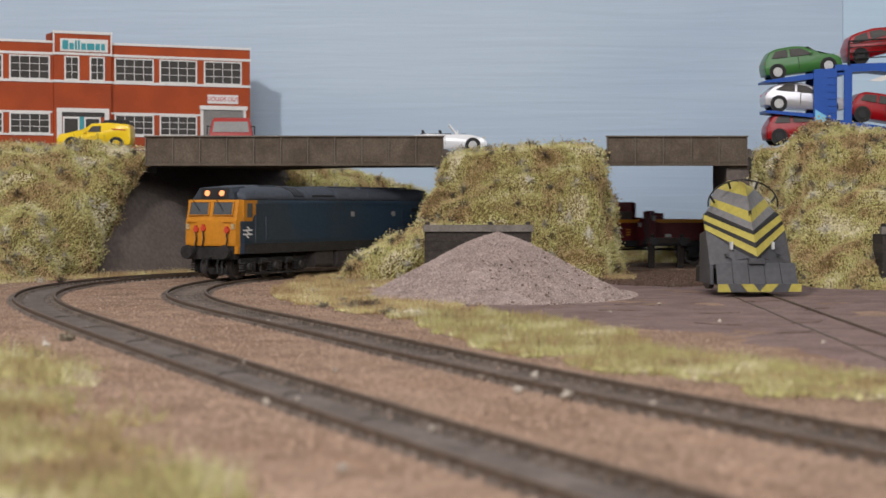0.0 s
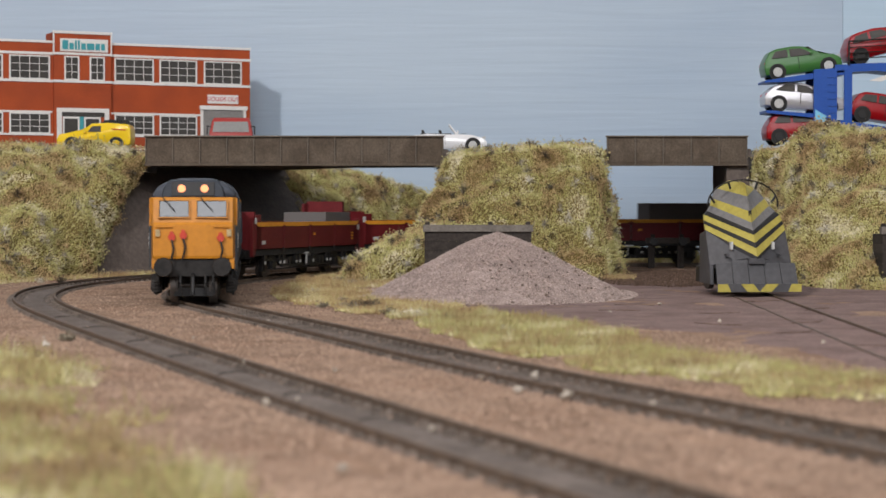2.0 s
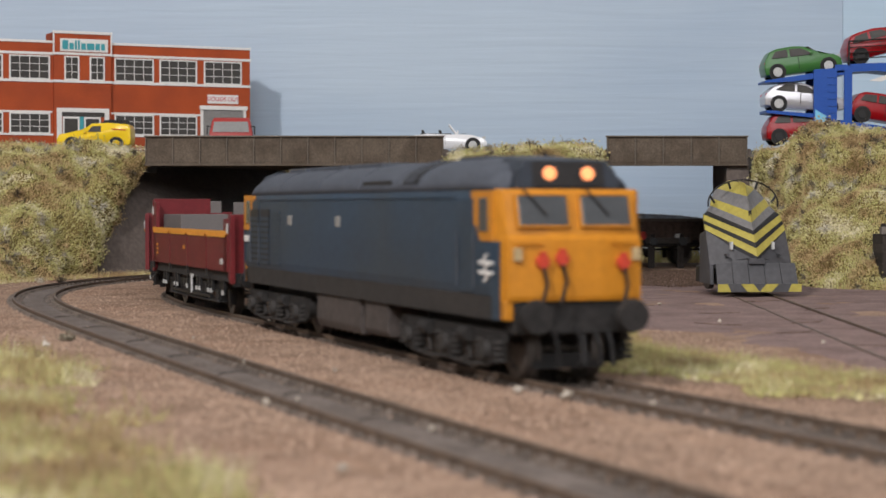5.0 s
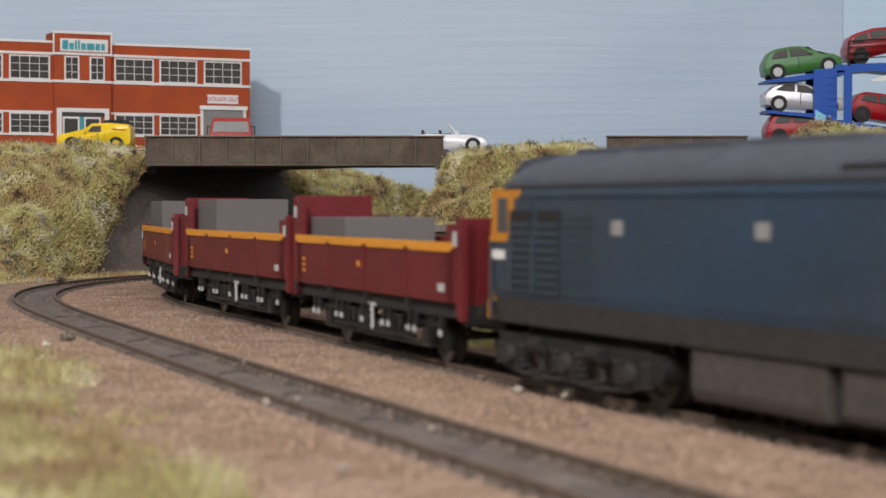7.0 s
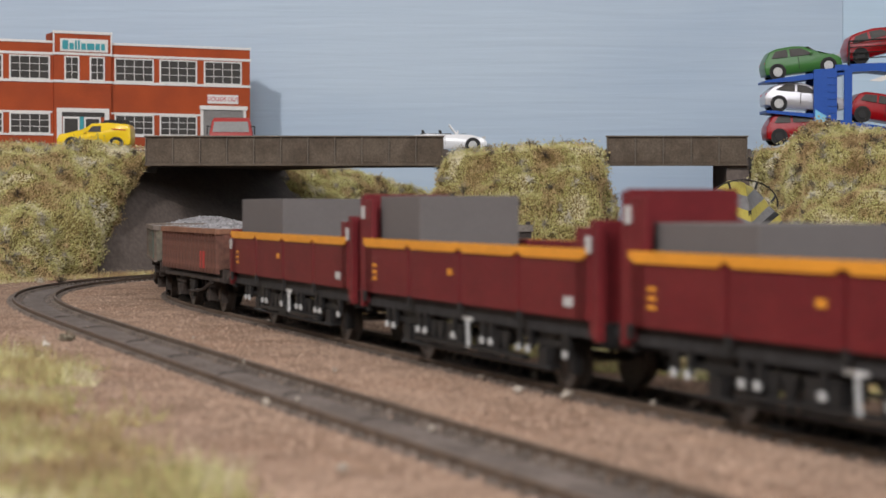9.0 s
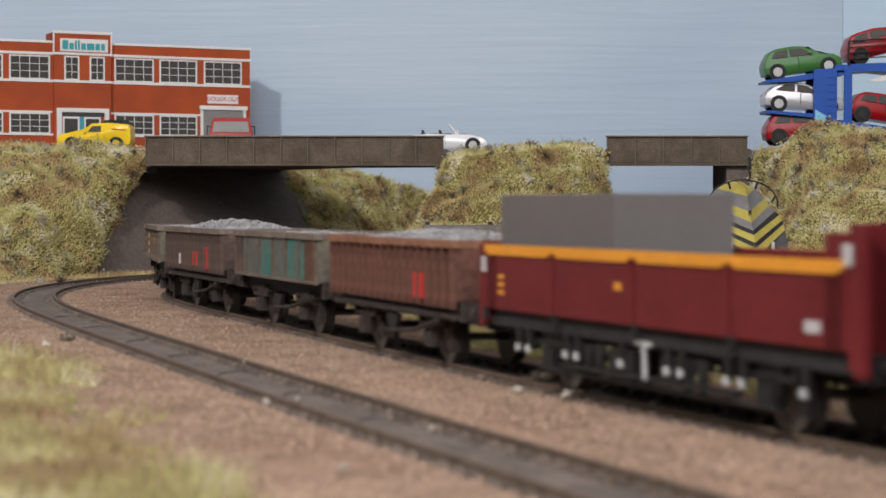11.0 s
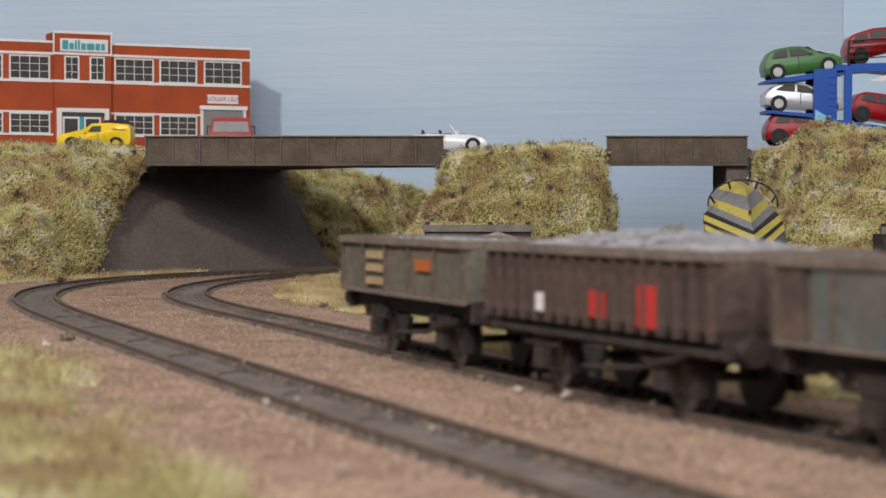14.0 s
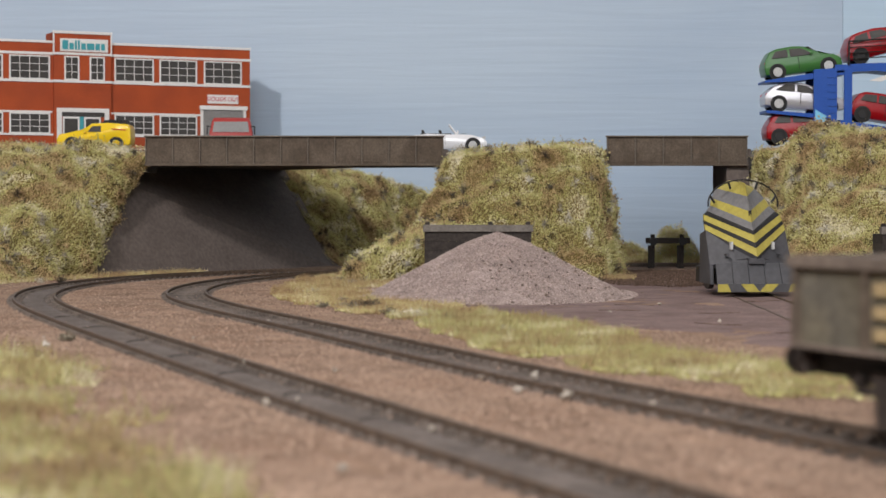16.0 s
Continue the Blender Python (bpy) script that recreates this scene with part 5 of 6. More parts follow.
HATCH = [(0.6, 3.2), (0, 8), (1.0, 12.2), (4.6, 17.6), (9, 19.2), (20, 19.6), (27, 18.4), (35.5, 12.8), (44, 11.6), (48.2, 9.0), (49, 5.6), (48.4, 3.2), (43, 2.6), (34, 2.4), (15, 2.4), (6, 2.6)]
HATCHW = [[(5.2, 13.3), (8.0, 17.4), (15.5, 18.0), (15.5, 13.1)], [(17, 13.1), (17, 18.1), (24.5, 17.5), (31.5, 13.0)]]
SEDAN = [(0.5, 3.0), (0, 8), (1.5, 11.6), (6, 16.0), (13, 18.4), (23, 18.6), (29, 17.0), (37, 12.0), (45, 11.0), (50, 8.4), (50.5, 5), (49.8, 3), (43, 2.4), (34, 2.2), (16, 2.2), (7, 2.4)]
SEDANW = [[(6.5, 13.0), (12.5, 17.2), (18.5, 17.5), (18.5, 12.7)], [(20, 12.7), (20, 17.5), (26.5, 16.6), (32.5, 12.5)]]
POSE_T = lambda x, y, z, tilt, turn=0: pose(x * MM, y * MM, z * MM, 0, -tilt, turn)


def transporter():
    t = thing("car_transporter", "blue double-deck car transporter trailer loaded with cars", "car transporter", "", "", 200, 1180, 0)
    zb = 73.4
    part("chassis", box(B(), 24, 250, -12, 12, zb + 6.5, zb + 9.5), TRBLUE, t, bevel=0.3)
    part("upper_ramp", prism(B(), [(1, 116.2), (1, 117.6), (34, 122.6), (52, 124.4), (52, 121.4), (36, 119.2), (18, 117.0)], -12.5, 12.5), TRBLUE, t, "sloping blue upper ramp", bevel=0.2)
    part("upper_deck", prism(B(), [(45, 122.2), (45, 127.4), (70, 128.6), (250, 132), (250, 127), (86, 122.0), (70, 124)], -12.5, 12.5), TRBLUE, t, "blue upper deck", bevel=0.2)
    part("middle_ramp", prism(B(), [(2, 97.4), (2, 99.2), (34, 96.8), (34, 94.2)], -12.5, 12.5), TRBLUE, t, "blue middle ramp", bevel=0.2)
    part("lower_deck", prism(B(), [(48, 90.0), (48, 93.2), (110, 84.0), (110, 81)], -12.5, 12.5), TRBLUE, t, "sloping blue lower deck", bevel=0.2)
    tower = part("tower_post", prism(B(), [(31.5, zb + 8), (31.5, 124.4), (46, 125.4), (46, zb + 8)], -14.2, -11.2), TRBLUE, t, "blue ladder tower", bevel=0.25)
    part("light_decal", prism(B(), [(32.2, 99.5), (39.2, 95.5), (39.2, 89.5), (32.2, 89.5)], -14.6, -14.1), TRLIGHT, tower, "light blue decal")
    part("white_decal", prism(B(), [(32.2, 89.4), (39.2, 89.4), (39.2, 81.5), (32.2, 82.5)], -14.6, -14.1), WHITE, tower, "white decal")
    for i in range(9):
        part("ladder_rung", box(B(), 40.0, 45.8, -14.8, -14.1, 84 + i * 4.4, 85.1 + i * 4.4), TRBLUE, tower)
    part("tower_post", box(B(), 31.5, 46, 11.2, 14.2, zb + 8, 125), TRBLUE, t, bevel=0.25)
    part("tower_post", box(B(), 50.5, 55.5, -13.6, -11.4, zb + 8, 124), TRBLUE, t, bevel=0.2)
    rail = part("side_rail", wire(B(), [(53.5, -13, 127), (53.5, -13, 142), (110, -13, 146)], 0.55), BLACK, t, "dark tubular side rail")
    for z in (131, 134.6, 138.2):
        part("rail_bar", wire(B(), [(53.5, -13, z), (110, -13, z + 3.5)], 0.4), BLACK, rail)
    part("mud_flap", prism(B(), [(66, 117.5), (78, 121.5), (86, 122.2), (74, 117.0)], -12.8, -12.2), WHITE, t)
    for x in (78, 96):
        for sgn in (-1, 1):
            part("wheel", tube(B(), (x, sgn * 8, zb + 5.5), (x, sgn * 13, zb + 5.5), 5.5, 22), TYRE, t)
    return t


transporter()
car("hatchback_car", "shiny green hatchback car on the transporter's upper ramp", "car", CARGRN, 49, 21.5, 19.6, HATCH, HATCHW, 12.6, (8.0, 40.0), 4.6, POSE_T(202.2, 1180, 117.4, 7.5), group="transported cars")
car("coupe_car", "silver hatchback coupe on the transporter's middle ramp", "car", CARSIL, 50.5, 21.5, 18.6, SEDAN, SEDANW, 12.2, (9.0, 41.0), 4.6, POSE_T(201.0, 1180, 99.3, -3.5), group="transported cars")
car("hatchback_car", "glossy red hatchback car low on the transporter", "car", CARRED, 49, 21.5, 19.6, HATCH, HATCHW, 12.6, (8.0, 40.0), 4.6, POSE_T(203.0, 1180, 77.6, 3.0), rims=BLACK, group="transported cars")
car("hatchback_car", "glossy red hatchback car on the transporter's upper deck", "car", CARRED, 49, 21.5, 19.6, HATCH, HATCHW, 12.6, (8.0, 40.0), 4.6, POSE_T(255.0, 1180, 126.6, 15.0), rims=BLACK, group="transported cars")
car("hatchback_car", "glossy red hatchback car on the sloping lower deck", "car", CARRED, 49, 21.5, 19.6, HATCH, HATCHW, 12.6, (8.0, 40.0), 4.6, POSE_T(254.0, 1180, 93.4, -9.0), rims=BLACK, group="transported cars")

VAN = [(0.4, 3.4), (0, 8), (0.3, 14.2), (1.6, 16.6), (14, 17.4), (25.0, 17.0), (29.5, 12.0), (38, 11.4), (44.8, 10.3), (46.5, 7.0), (46.3, 3.2), (40, 2.4), (20, 2.2), (5, 2.6)]
VANW = [[(18.6, 11.8), (18.6, 15.4), (24.2, 15.2), (26.8, 11.6)]]
van = car("delivery_van", "bright yellow three-wheeled delivery van with roof rack", "van", CARYEL, 46.5, 19.5, 17.4, VAN, VANW, 10.8, (9.0, 37.0), 4.0, POSE_T(-195.5, 1178, 73.9, 0, 180), 0.09, rims=CARYEL, screen=(0.625, 0.545))
rack = part("roof_rack", box(B(), 3, 19, -6.5, 6.5, 17.3, 17.9), BLACK, van, "black roof rack with load")
for i in range(5):
    part("rack_load", box(B(), 3.5 + i * 3, 5.9 + i * 3, -6 + i * 0.4, 5.5 - i * 0.6, 17.8, 19.4 + 0.3 * (i % 2)), BLACK, rack, bevel=0.3)
part("side_lettering", prism(B(), [(3, 13.2), (12, 13.9), (12, 13.3), (3, 12.6)], 9.55, 9.75), PIPERED, van, "thin red diagonal stripe")

CONV = [(0.5, 3), (0, 7.5), (1.2, 10.6), (10, 11.6), (26, 11.2), (31, 11.4), (39, 10.8), (45.5, 9.2), (48.5, 6.8), (48.6, 4), (47.8, 2.8), (40, 2.3), (32, 2.1), (15, 2.1), (6, 2.4)]
cv = car("convertible_car", "white open-topped convertible car on the bridge", "car", CARWHT, 48.5, 21.5, 12.5, CONV, [], 11.8, (9.5, 39.5), 4.3, POSE_T(-20.5, 1200, 73.6, 0), 0.05)
for sgn in (-1, 1):
    part("screen_pillar", wire(B(), [(29.5, sgn * 9.0, 11.2), (24.5, sgn * 7.8, 17.6)], 0.5), CARWHT, cv)
part("screen_top", wire(B(), [(24.5, -7.8, 17.6), (24.5, 7.8, 17.6)], 0.5), CARWHT, cv)
for x in (8, 19):
    for y in (-4.8, 4.8):
        part("seat", prism(B(), [(x, 9), (x - 1.5, 14), (x + 0.2, 14.4), (x + 1.8, 9)], y - 2.4, y + 2.4), BLACK, cv, "dark seat", bevel=0.4)
part("cockpit", box(B(), 6, 26, -8.4, 8.4, 11.2, 11.9), BLACK, cv, bevel=0.2)


def lorry():
    t = thing("lorry", "faded red flatbed lorry parked by the goods door", "lorry", "", "", -141, 1246, 73.5, 0, 0, 4)
    bm = B()
    rings = []
    for z, hw, y0 in ((4, 13.6, -12), (12, 14.2, -13), (14, 14.2, -12.6), (22, 12.6, -9.5), (24.3, 11.4, -7.5)):
        rings.append([(-hw, y0, z), (hw, y0, z), (hw, 12, z), (-hw, 12, z)])
    c = part("cab", loft(bm, rings), TRKRED, t, bevel=0.8, smooth=True)
    fr = [(-12.0, -12.9, 14.6), (12.0, -12.9, 14.6), (11.0, -10.2, 21.6), (-11.0, -10.2, 21.6)]
    part("windscreen", loft(B(), [fr, [(x, y + 1.2, z) for x, y, z in fr]]), SCREENG, c, "pale grey windscreen")
    for sgn in (-1, 1):
        part("headlamp", tube(B(), (sgn * 10, -13.4, 8), (sgn * 10, -12.8, 8), 1.7, 14), SILVER, c)
        part("mirror", wire(B(), [(sgn * 13, -11, 18), (sgn * 15.6, -11.5, 18.5), (sgn * 15.6, -11.5, 13)], 0.4), BLACK, c)
    part("bumper", box(B(), -14, 14, -14, -12, 2.6, 5), BLACK, t, bevel=0.3)
    part("flatbed", box(B(), -14.5, 14.5, 14, 62, 9.5, 12), TIMBERG, t, bevel=0.3)
    for y in (-3, 50):
        for sgn in (-1, 1):
            part("wheel", tube(B(), (sgn * 9, y, 5.6), (sgn * 13.4, y, 5.6), 5.6, 20), TYRE, t)
    part("chassis_rail", box(B(), -6, 6, -8, 62, 6, 9.6), BLACK, t)


lorry()


# ---- the yard: gravel heap, timber bins, buffer stop, snow plough
def heap_z(x, y):
    r = np.hypot((x - 25) / 61, (y - 862) / 98)
    return -2.6 + 33.2 * np.clip(1 - r ** 0.93, -0.02, 1) * (1 - 0.10 * np.exp(-(r / 0.16) ** 2))


def gravel_heap():
    t = thing("gravel_heap", "conical heap of pale pinkish-grey gravel", "gravel heap")
    xs, ys = np.arange(-48, 97, 1.6), np.arange(752, 972, 2.2)
    v, f = grid_sheet(xs, ys, lambda X, Y: heap_z(X, Y) + 0.7 * np.asarray(fbm(X, Y, 12, 2.0)) + 0.3 * np.asarray(fbm(X, Y, 3, 5.0)))
    keep = v[f][:, :, 2].max(1) > -2.7
    mesh_np("heap_body", v, f[keep], GRAVEL, t, smooth=True)
    n = 42000
    a, r = RNG.uniform(0, 6.283, n), np.sqrt(RNG.uniform(0, 1.12, n))
    p = np.stack([25 + 61 * r * np.cos(a), 862 + 98 * r * np.sin(a), np.zeros(n)], 1)
    p[:, 2] = np.maximum(heap_z(p[:, 0], p[:, 1]), -1.6) + RNG.normal(0.25, 0.2, n)
    v, f = clumps(p, 0.3)
    mesh_np("gravel_grit", v, f, GRAVELBIT, t, "", "stuff")


gravel_heap()


def timber_bin(x0, x1, y, z, label, deep=34):
    t = thing("timber_bin", label, "storage bin", "timber bins", "", x0, y, 0)
    L = x1 - x0
    part("cap_beam", box(B(), -0.8, L + 0.8, -2.6, 2.2, z - 3.6, z), TIMBERG, t, "weathered grey cap beam", bevel=0.3)
    n = 6
    h = (z - 3.6 + 3) / n
    for i in range(n):
        part("sleeper_plank", box(B(), 0, L, -1.2, 1.2, -3 + i * h + 0.02, -3 + (i + 1) * h - 0.02), TIMBER, t, bevel=0.2)
        part("sleeper_plank", box(B(), 0, 2.4, 1.4, deep, -3 + i * h + 0.02, -3 + (i + 1) * h - 0.02), TIMBER, t, bevel=0.2)
        part("sleeper_plank", box(B(), L - 2.4, L, 1.4, deep, -3 + i * h + 0.02, -3 + (i + 1) * h - 0.02), TIMBER, t, bevel=0.2)
    for x in (1.5, L * 0.62, L - 1.5):
        part("post", box(B(), x - 1.2, x + 1.2, 2.3, 4.4, -3, z + 1.6), TIMBER, t, bevel=0.25)


timber_bin(-9.5, 45.5, 962, 29.4, "dark timber bin wall behind the gravel heap")
timber_bin(213, 262, 905, 29.0, "dark timber bin at the foot of the bank", 20)


def buffer_stop():
    t = thing("buffer_stop", "dark timber buffer stop at the end of the siding", "buffer stop", "", "", 148, 1228, 0)
    part("cross_beam", box(B(), -14.5, 14.5, -2.2, 1.6, 14.6, 18.4), TIMBER, t, bevel=0.35)
    for x in (-9.6, 9.6):
        part("upright", box(B(), x - 1.3, x + 1.3, 1.7, 4.6, -3, 20.6), TIMBER, t, bevel=0.3)
        part("upright", box(B(), x - 3.4, x - 0.8, -1.6, 1.4, -3, 13.5), TIMBER, t, bevel=0.3)
        part("strut", prism(B(), [(4.6, 13), (4.6, 9.5), (22, -3), (26, -3)], x - 1.2, x + 1.2, "x"), TIMBER, t)
        part("buffer_pad", tube(B(), (x, -3.6, 15.9), (x, -2.1, 15.9), 2.6, 16), BLACK, t)


buffer_stop()


def snow_plough():
    """Runs on the siding with its blade towards -y."""
    t = thing("snow_plough", "grey independent snow plough with yellow and black chevrons", "snow plough", "", "", 139.6, 830, 0, 0, 0, 7.0)

    def rise(c):
        return float(np.interp(c, [16, 22, 30, 36, 41, 50], [11.8, 10.0, 8.2, 6.2, 4.6, 1.4]))

    def half(c):
        return float(np.interp(c, [16, 24, 27.9, 28.1, 31.4, 36, 41, 46, 49.6], [18.6, 18.2, 17.4, 14.2, 13.8, 12.6, 11.4, 6.2, 1.6]))

    def at(c, a, out=0.0):
        return (half(c) * a, -1.5 + (c - 16) * 0.6 + abs(a) * 19 - out, c + rise(c) * abs(a))

    bands = [(16.5, 20.2, PLYEL), (20.2, 22.6, BLACK), (22.6, 26.0, PLYEL), (26.0, 28.0, BLACK), (28.0, 31.6, PLPALE), (31.6, 36.6, PLYEL), (36.6, 43.4, PLPALE), (43.4, 49.4, PLYEL)]
    for lo, hi, m in bands:
        for sgn in (-1, 1):
            bm = B()
            rings = []
            for a in np.linspace(0, 1, 9):
                p, q = at(lo, sgn * a), at(hi, sgn * a)
                rings.append([p, q, (q[0], q[1] + 2.0, q[2]), (p[0], p[1] + 2.0, p[2])])
            nm = "chevron_stripe" if m is not PLPALE else "blade_panel"
            part(nm, loft(bm, rings), m, t, {PLYEL: "yellow warning stripe", BLACK: "black warning stripe", PLPALE: "pale grey steel blade panel"}[m])
    for sgn in (-1, 1):
        c0, c1 = at(16.5, 0), at(16.5, sgn)
        bm = B()
        fr = [(0, 0.6, 13.4), c0, at(16.5, sgn * 0.5), c1, (sgn * 18.8, 9.0, 12.6)]
        loft(bm, [fr, [(x, y + 2.0, z) for x, y, z in fr]])
        part("wing_plate", bm, PLGREY, t, "grey steel wing plate")
        bm = B()
        sd = [c1, (sgn * 17.0, 34, 26), (sgn * 17.0, 34, 4), (sgn * 19.4, 6, 4), (sgn * 18.8, 9.0, 12.6)]
        loft(bm, [sd, [(x - sgn * 1.5, y, z) for x, y, z in sd]])
        part("side_plate", bm, PLGREY, t)
        part("number_plate", box(B(), sgn * 9.6 - 0.6, sgn * 9.6 + 0.6, 6.2, 8.0, 19.6, 23.0), SILVER, t)
        part("blade_bracket", box(B(), sgn * 12 - 0.5, sgn * 12 + 0.5, 3.0, 10.0, 16.5, 17.6), PLGREY, t)
    # lower sheet in five plates, warning strip on its edge
    n = 5
    for i in range(n):
        x0, x1 = -18.6 + i * 37.2 / n, -18.6 + (i + 1) * 37.2 / n
        bm = B()
        loft(bm, [[(x0 + 0.1, -4.0, 1.2), (x1 - 0.1, -4.0, 1.2), (x1 * 0.98 - 0.1, 1.6, 13.6), (x0 * 0.98 + 0.1, 1.6, 13.6)],
                  [(x0 + 0.1, -2.6, 1.2), (x1 - 0.1, -2.6, 1.2), (x1 * 0.98 - 0.1, 3.0, 13.6), (x0 * 0.98 + 0.1, 3.0, 13.6)]])
        part("apron_plate", bm, PLGREY, t, bevel=0.15)
    part("apron_edge", box(B(), -19.2, 19.2, -5.0, -4.0, 0.9, 4.6), PLGREY, t, bevel=0.15)
    for poly in ([(-19, 1.0), (-13, 1.0), (-14.6, 4.5), (-19, 4.5)], [(-8.6, 4.5), (-3.0, 4.5), (0, 1.0), (-5.4, 1.0)], [(8.6, 4.5), (3.0, 4.5), (0.02, 1.0), (5.4, 1.0)], [(19, 1.0), (13, 1.0), (14.6, 4.5), (19, 4.5)]):
        part("edge_chevron", prism(B(), poly, -5.3, -4.9), PLYEL, t, "yellow warning patch")
    part("body", box(B(), -10.0, 12.0, 30, 56, 12, 27), PLGREY, t, "grey plough body", bevel=0.8)
    part("rear_house", box(B(), -8.0, 10.5, 26, 46, 26.5, 39.0), PLGREY, t, bevel=0.6)
    part("underframe", box(B(), -11, 12, 8, 60, 6, 12.2), BLACK, t, bevel=0.4)
    arc = [(16.4 * math.cos(a), 22, 40.0 + 11.0 * math.sin(a)) for a in np.linspace(-0.12, math.pi + 0.12, 17)]
    hoop = part("hoop_rail", wire(B(), arc, 0.36), BLACK, t, "black curved handrail")
    for a in (0.35, 1.15, 2.0, 2.8):
        x, z = 16.4 * math.cos(a), 40.0 + 11.0 * math.sin(a)
        part("rail_stay", wire(B(), [(x, 22, z), (x * 0.86, 22, z - 3.2)], 0.55), BLACK, hoop)
    part("lamp_iron", box(B(), -0.6, 0.6, 10.2, 11.4, 34.0, 37.0), BLACK, t)
    part("draw_cover", box(B(), -3.6, 3.6, -0.4, 1.6, 13.2, 15.8), PLGREY, t, bevel=0.3)
    for y in (24, 50):
        bm = B()
        for x in (-8.2, 8.2):
            tube(bm, (x - 1.2, y, 6.8), (x + 1.2, y, 6.8), 6.8, 20)
        tube(bm, (-8, y, 6.8), (8, y, 6.8), 1.0, 8)
        part("wheelset", bm, STEEL, t)
        for sgn in (-1, 1):
            part("axle_box", box(B(), sgn * 12 - 1.6, sgn * 12 + 1.6, y - 4, y + 4, 3.6, 11), BLACK, t, bevel=0.4)


snow_plough()


# ---- ground cover
def spots(edge, count, ragged=8.0, clear=11.5, patch=0.0):
    e = np.array(edge, float)
    p = RNG.uniform(e.min(0) - 6, e.max(0) + 6, (count, 2))
    w = np.stack([np.asarray(fbm(p[:, 0], p[:, 1], 22, 3.3)), np.asarray(fbm(p[:, 0], p[:, 1], 22, 8.1))], 1) * ragged
    keep = in_poly(p[:, 0] + w[:, 0], p[:, 1] + w[:, 1], edge)
    if patch:
        keep &= np.asarray(fbm(p[:, 0], p[:, 1], 30, 6.6)) + RNG.uniform(-0.25, 0.25, count) > patch
    p = p[keep]
    d = np.minimum(near_line(p[:, 0], p[:, 1], LINE_A), near_line(p[:, 0], p[:, 1], LINE_B))
    p = p[d > clear]
    return np.column_stack([p, np.full(len(p), -1.6)])


def grass(name, label, edge, count, length, ragged=8.0, clear=12.0, patch=0.0, width=0.16, foam=0.12, blade=None):
    p = spots(edge, count, ragged, clear, patch)
    p[:, 2] += RNG.uniform(-0.2, 0.4, len(p))
    v, f = blades(p, np.array([[0, 0, 1.0]]).repeat(len(p), 0), length, width)
    ob = mesh_np(name, v, f, blade or VERGE)
    tagged(ob, label, "grass", "", "stuff")
    q = p[RNG.uniform(0, 1, len(p)) < foam]
    v, f = clumps(q + [0, 0, 0.5], 0.55)
    ob = mesh_np("ground_foam", v, f, FOAM)
    tagged(ob, "olive and straw scenic foam scattered on the ground", "ground cover", "", "stuff")


grass("grass_verge", "yellow-green static grass along the yard edge",
      [(-24, 690), (3, 560), (30, 475), (53, 425), (73, 396), (92, 374), (150, 300), (190, 330), (112, 425), (84, 462), (64, 520), (46, 640), (17, 700)], 130000, 3.2, 9, 21.0, -0.55, 0.12, 0.2)
grass("grass_mouth", "dry tan and olive grass between the track and the gravel",
      [(-76, 812), (-30, 694), (20, 692), (10, 742), (-30, 800), (-42, 955), (-80, 1060)], 60000, 3.0, 8, 14.5, -0.35, 0.12, 0.2, DRY)
grass("grass_foreground", "tufts of yellow-green static grass beside the outer line",
      [(-230, 640), (-140, 575), (-95, 465), (-62, 360), (-42, 293), (-26, 240), (-12, 190), (-4, 120), (-60, 60), (-330, 60), (-330, 640)], 190000, 4.6, 16, 17.0, -0.12, 0.14, 0.1)
grass("straw_foreground", "short ochre straw between the foreground tufts",
      [(-230, 640), (-140, 585), (-100, 465), (-66, 360), (-46, 293), (-30, 240), (-16, 190), (-8, 120), (-60, 60), (-330, 60), (-330, 640)], 90000, 2.6, 18, 17.0, -0.3, 0.13, 0.1, DRY)
grass("grass_foot", "dry tan grass at the foot of the mound",
      [(-62, 1000), (-48, 930), (-10, 925), (20, 990), (100, 1010), (110, 1060), (60, 1075), (-50, 1090), (-70, 1060)], 40000, 3.0, 6, 13, blade=DRY)
grass("grass_west", "dry tan grass at the foot of the embankment",
      [(-340, 940), (-240, 960), (-210, 1020), (-188, 1075), (-140, 1140), (-170, 1160), (-230, 1130), (-340, 1010)], 40000, 2.8, 6, 16, blade=DRY)
grass("grass_rear", "low olive scrub before the sky board",
      [(100, 1345), (220, 1345), (220, 1425), (100, 1425)], 12000, 5.0, 3, 14)


def hedge(x, y, w, h, label):
    n = int(w * h * 6)
    p = np.stack([RNG.normal(x, w * 0.26, n), RNG.normal(y, 5, n), RNG.uniform(-3, 1, n)], 1)
    top = h * np.clip(1 - ((p[:, 0] - x) / (w * 0.62)) ** 2, 0.05, 1) * (1 + 0.3 * np.asarray(fbm(p[:, 0], p[:, 1], 9, 2.0)))
    p[:, 2] += RNG.uniform(0, 1, n) * top
    a, b = clumps(p, 0.55), blades(p, np.array([[0, 0, 0.7]]).repeat(n, 0), 3.0, 0.2)
    v, f = both(a, b)
    t = thing("hedge", label, "hedge", "low hedges")
    mesh_np("foliage", v, f, FOAM, t, "", "stuff")


hedge(172, 1392, 34, 23, "low olive hedge before the painted sky")
hedge(132, 1400, 50, 12, "low straw-green hedge before the painted sky")


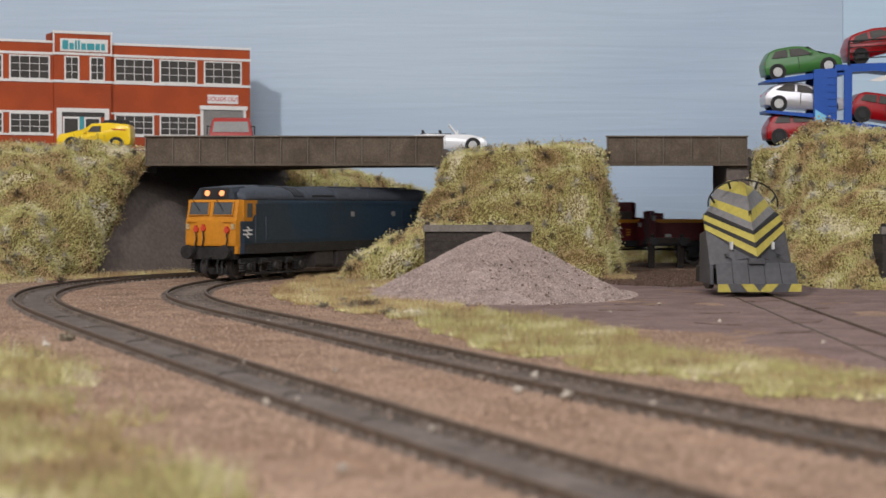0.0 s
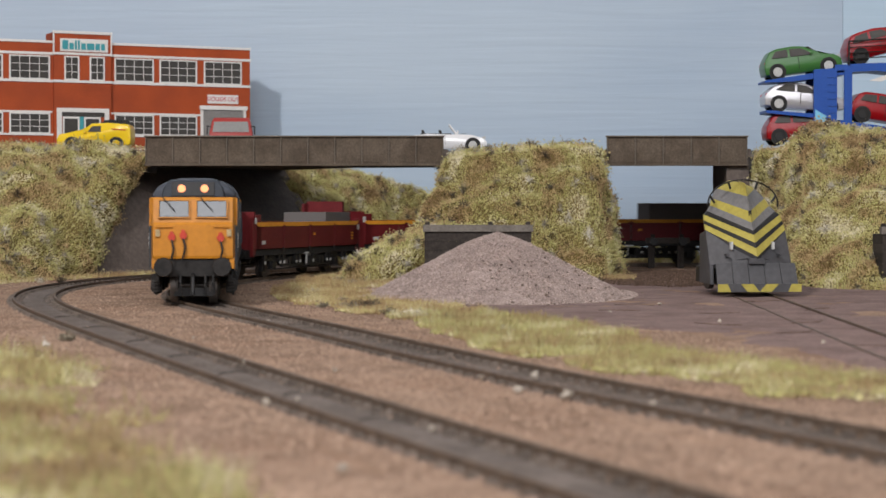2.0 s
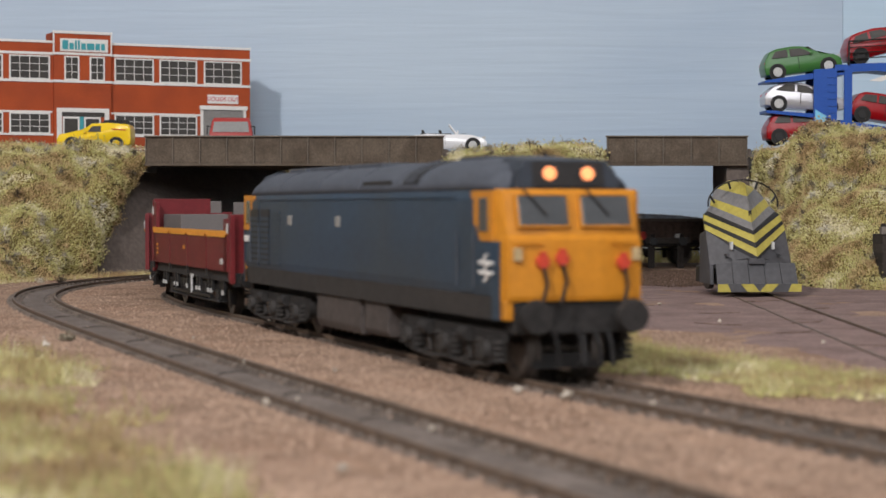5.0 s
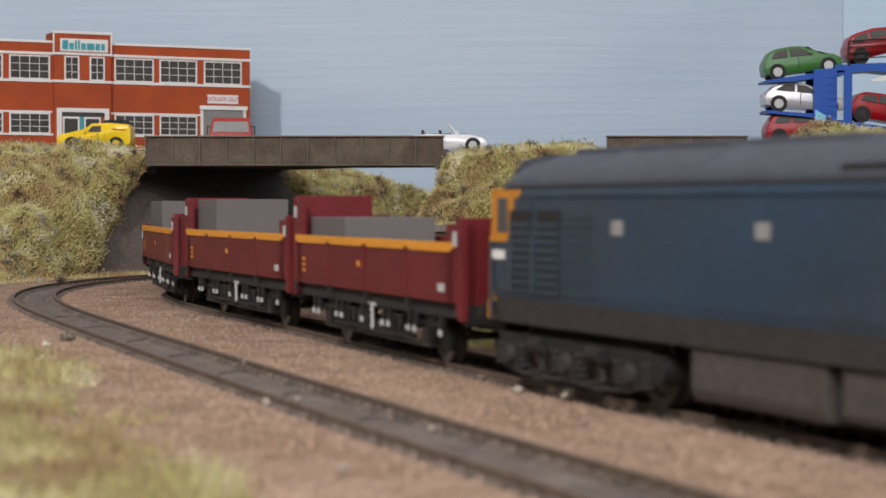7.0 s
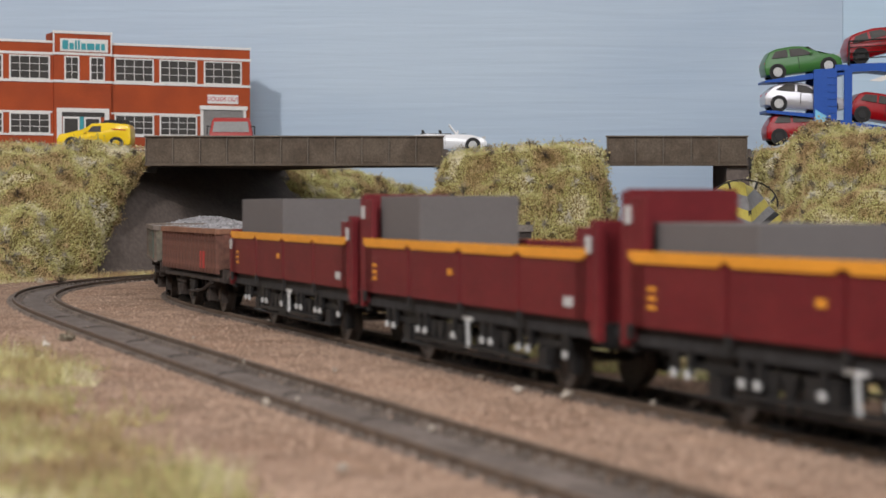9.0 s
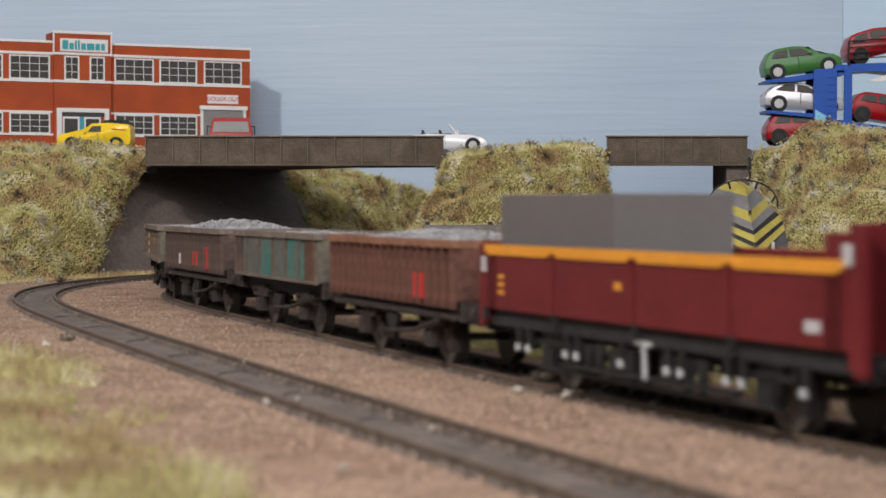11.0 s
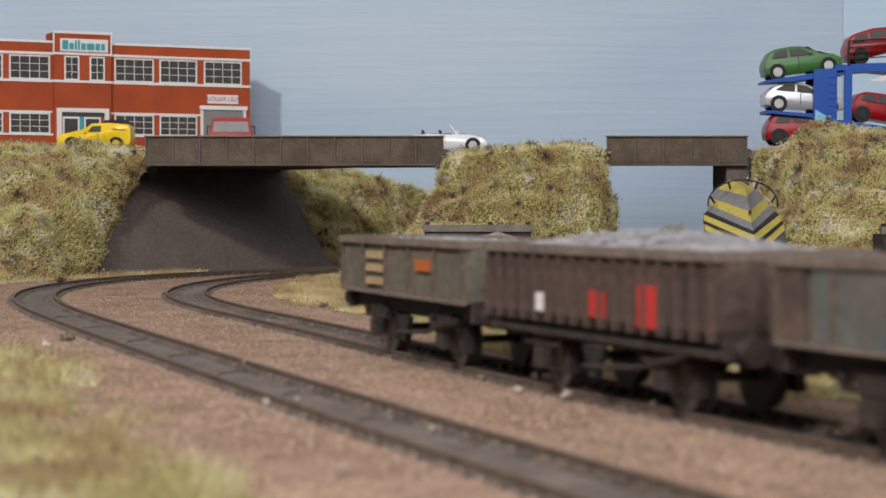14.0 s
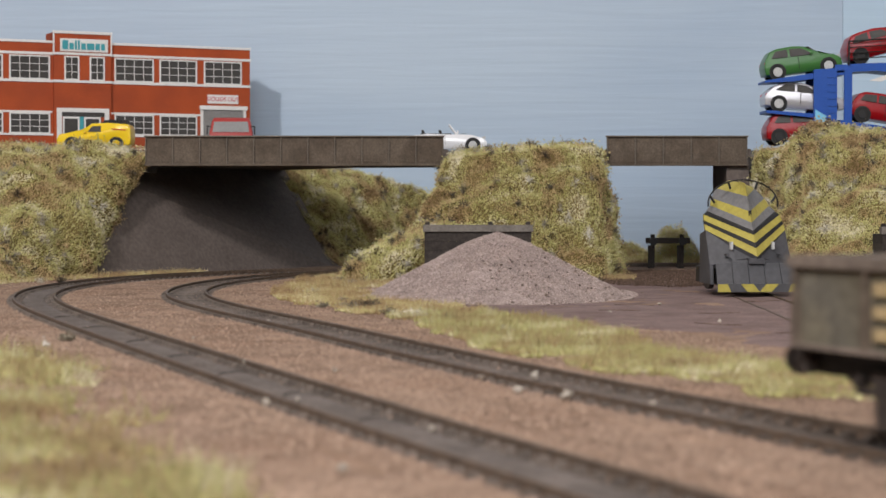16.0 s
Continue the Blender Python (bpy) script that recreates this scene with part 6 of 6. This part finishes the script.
def loose_ground():
    """Grains of ballast, and single stones on the sand."""
    n = 130000
    y = 150 + 900 * RNG.uniform(0, 1, n) ** 1.5
    x = RNG.uniform(-0.27, 0.27, n) * y
    d = np.minimum(near_line(x, y, LINE_A), near_line(x, y, LINE_B))
    k = (d > 10.0) & ~in_poly(x, y, YARD_EDGE)
    p = np.stack([x[k], y[k], np.where(d[k] < 21, -2.1 + 0.04 * (d[k] - 9), ground_height(x[k], y[k])) + 0.12], 1)
    v, f = clumps(p, 0.27)
    tagged(mesh_np("ballast_grains", v, f, GRAIN), "fine brown sandy ballast grains", "ballast", "", "stuff")
    m = 5000
    y = 250 + 850 * RNG.uniform(0, 1, m)
    x = RNG.uniform(-0.27, 0.27, m) * y
    k = np.minimum(near_line(x, y, LINE_A), near_line(x, y, LINE_B)) < 8.0
    p = np.stack([x[k], y[k], np.full(k.sum(), -1.85)], 1)
    v, f = clumps(p, 0.35, 0.5)
    tagged(mesh_np("track_grit", v, f, GRAIN), "grit lying between the rails", "ballast", "", "stuff")
    for x, y, s in ((-26, 449, 1.5), (21.5, 434, 1.5), (25.5, 387, 1.7), (-113.5, 532, 1.6), (-97, 470, 1.2), (16, 400, 1.2), (-36, 379, 1.3), (-30, 383, 1.0), (42, 372, 1.0), (-15, 280, 1.6), (-120, 560, 1.0), (-60, 640, 0.9), (-75, 560, 0.8), (-10, 500, 0.8), (-50, 470, 0.8), (9, 432, 0.9), (-2, 330, 1.0), (63, 700, 0.9), (95, 640, 0.9), (88, 760, 1.0), (110, 540, 0.9), (60, 620, 0.7)):
        v, f = clumps(np.array([[0, 0, 0.0]]), s)
        b = mesh_np("stone", v, f, STONE)
        tagged(b, "small loose grey stone on the sandy ground", "stone", "loose stones")
        b.matrix_basis = pose(x * MM, y * MM, -0.7 * MM, 0, 0, x * 7)


loose_ground()


def earth_spill():
    p = spots([(70, 985), (110, 930), (165, 960), (170, 1160), (100, 1160), (84, 1040)], 26000, 10, 12)
    p[:, 2] = -1.3 + RNG.uniform(0, 0.9, len(p))
    v, f = clumps(p, 0.34)
    tagged(mesh_np("earth_crumbs", v, f, EARTH), "crumbled dark brown earth beside the mound", "earth", "", "stuff")


earth_spill()


def heap_clods():
    n = 170
    a, r = RNG.uniform(-1.9, 0.9, n), RNG.uniform(0.25, 1.2, n) ** 0.7
    p = np.stack([25 + 61 * r * np.cos(a), 862 + 98 * r * np.sin(a), np.zeros(n)], 1)
    p[:, 2] = np.maximum(heap_z(p[:, 0], p[:, 1]), -1.6) + 0.5
    v, f = clumps(p, 0.62)
    tagged(mesh_np("heap_clods", v, f, CLOD), "dark crumbs strewn over the gravel heap", "earth", "", "stuff")


heap_clods()


def yard_cracks():
    """Shallow dried ruts, a little darker than the yard."""
    rng = random.Random(4)
    t = thing("yard_ruts", "fine dark cracks in the dried yard earth", "crack", "", "structure")
    for x, y, turn in ((70, 760, 0.3), (96, 700, -0.2), (120, 640, 0.5), (105, 590, 0.1), (140, 720, 0.9), (86, 640, -0.5), (150, 600, 0.2), (118, 540, -0.3), (165, 660, 0.4), (128, 790, -0.1), (60, 720, 0.2)):
        pts, h = [], turn
        for k in range(7):
            pts.append((x, y, -1.28))
            x, y, h = x + 4.2 * math.cos(h), y + 4.2 * math.sin(h) * 1.6, h + rng.uniform(-0.6, 0.6)
        part("crack", wire(B(), pts[:5], 0.13, 5), EARTH, t)


yard_cracks()


def twig_bush(x, y, s):
    t = thing("dry_bush", "small grey-green dry bush on the verge", "bush", "dry bushes", "", x, y, -2.2)
    n = 60
    p = RNG.normal(0, 0.5, (n, 3)) * s * [1, 1, 0.2]
    v, f = both(blades(p, np.array([[0, 0, 0.6]]).repeat(n, 0), 4.2 * s, 0.22), clumps(p + RNG.normal(0, 1.5, (n, 3)) * s * [1, 1, 0.5] + [0, 0, 2 * s], 0.42))
    mesh_np("twig_tuft", v, f, SCRUB, t, "", "stuff")


for x, y, s in ((-35, 725, 1.2), (-28, 745, 1.0), (-42, 780, 0.9), (-20, 700, 0.9), (-48, 745, 0.8), (-12, 690, 0.8), (2, 660, 0.7), (-55, 990, 1.1), (-47, 960, 1.0), (70, 975, 1.2), (-205, 1000, 1.2), (-214, 990, 1.0), (-30, 735, 1.3), (-38, 735, 1.1), (-8, 668, 0.9), (20, 600, 0.7), (82, 985, 1.1), (-52, 1010, 1.2), (-60, 860, 0.9), (-113, 560, 0.8)):
    twig_bush(x, y, s)


motions()
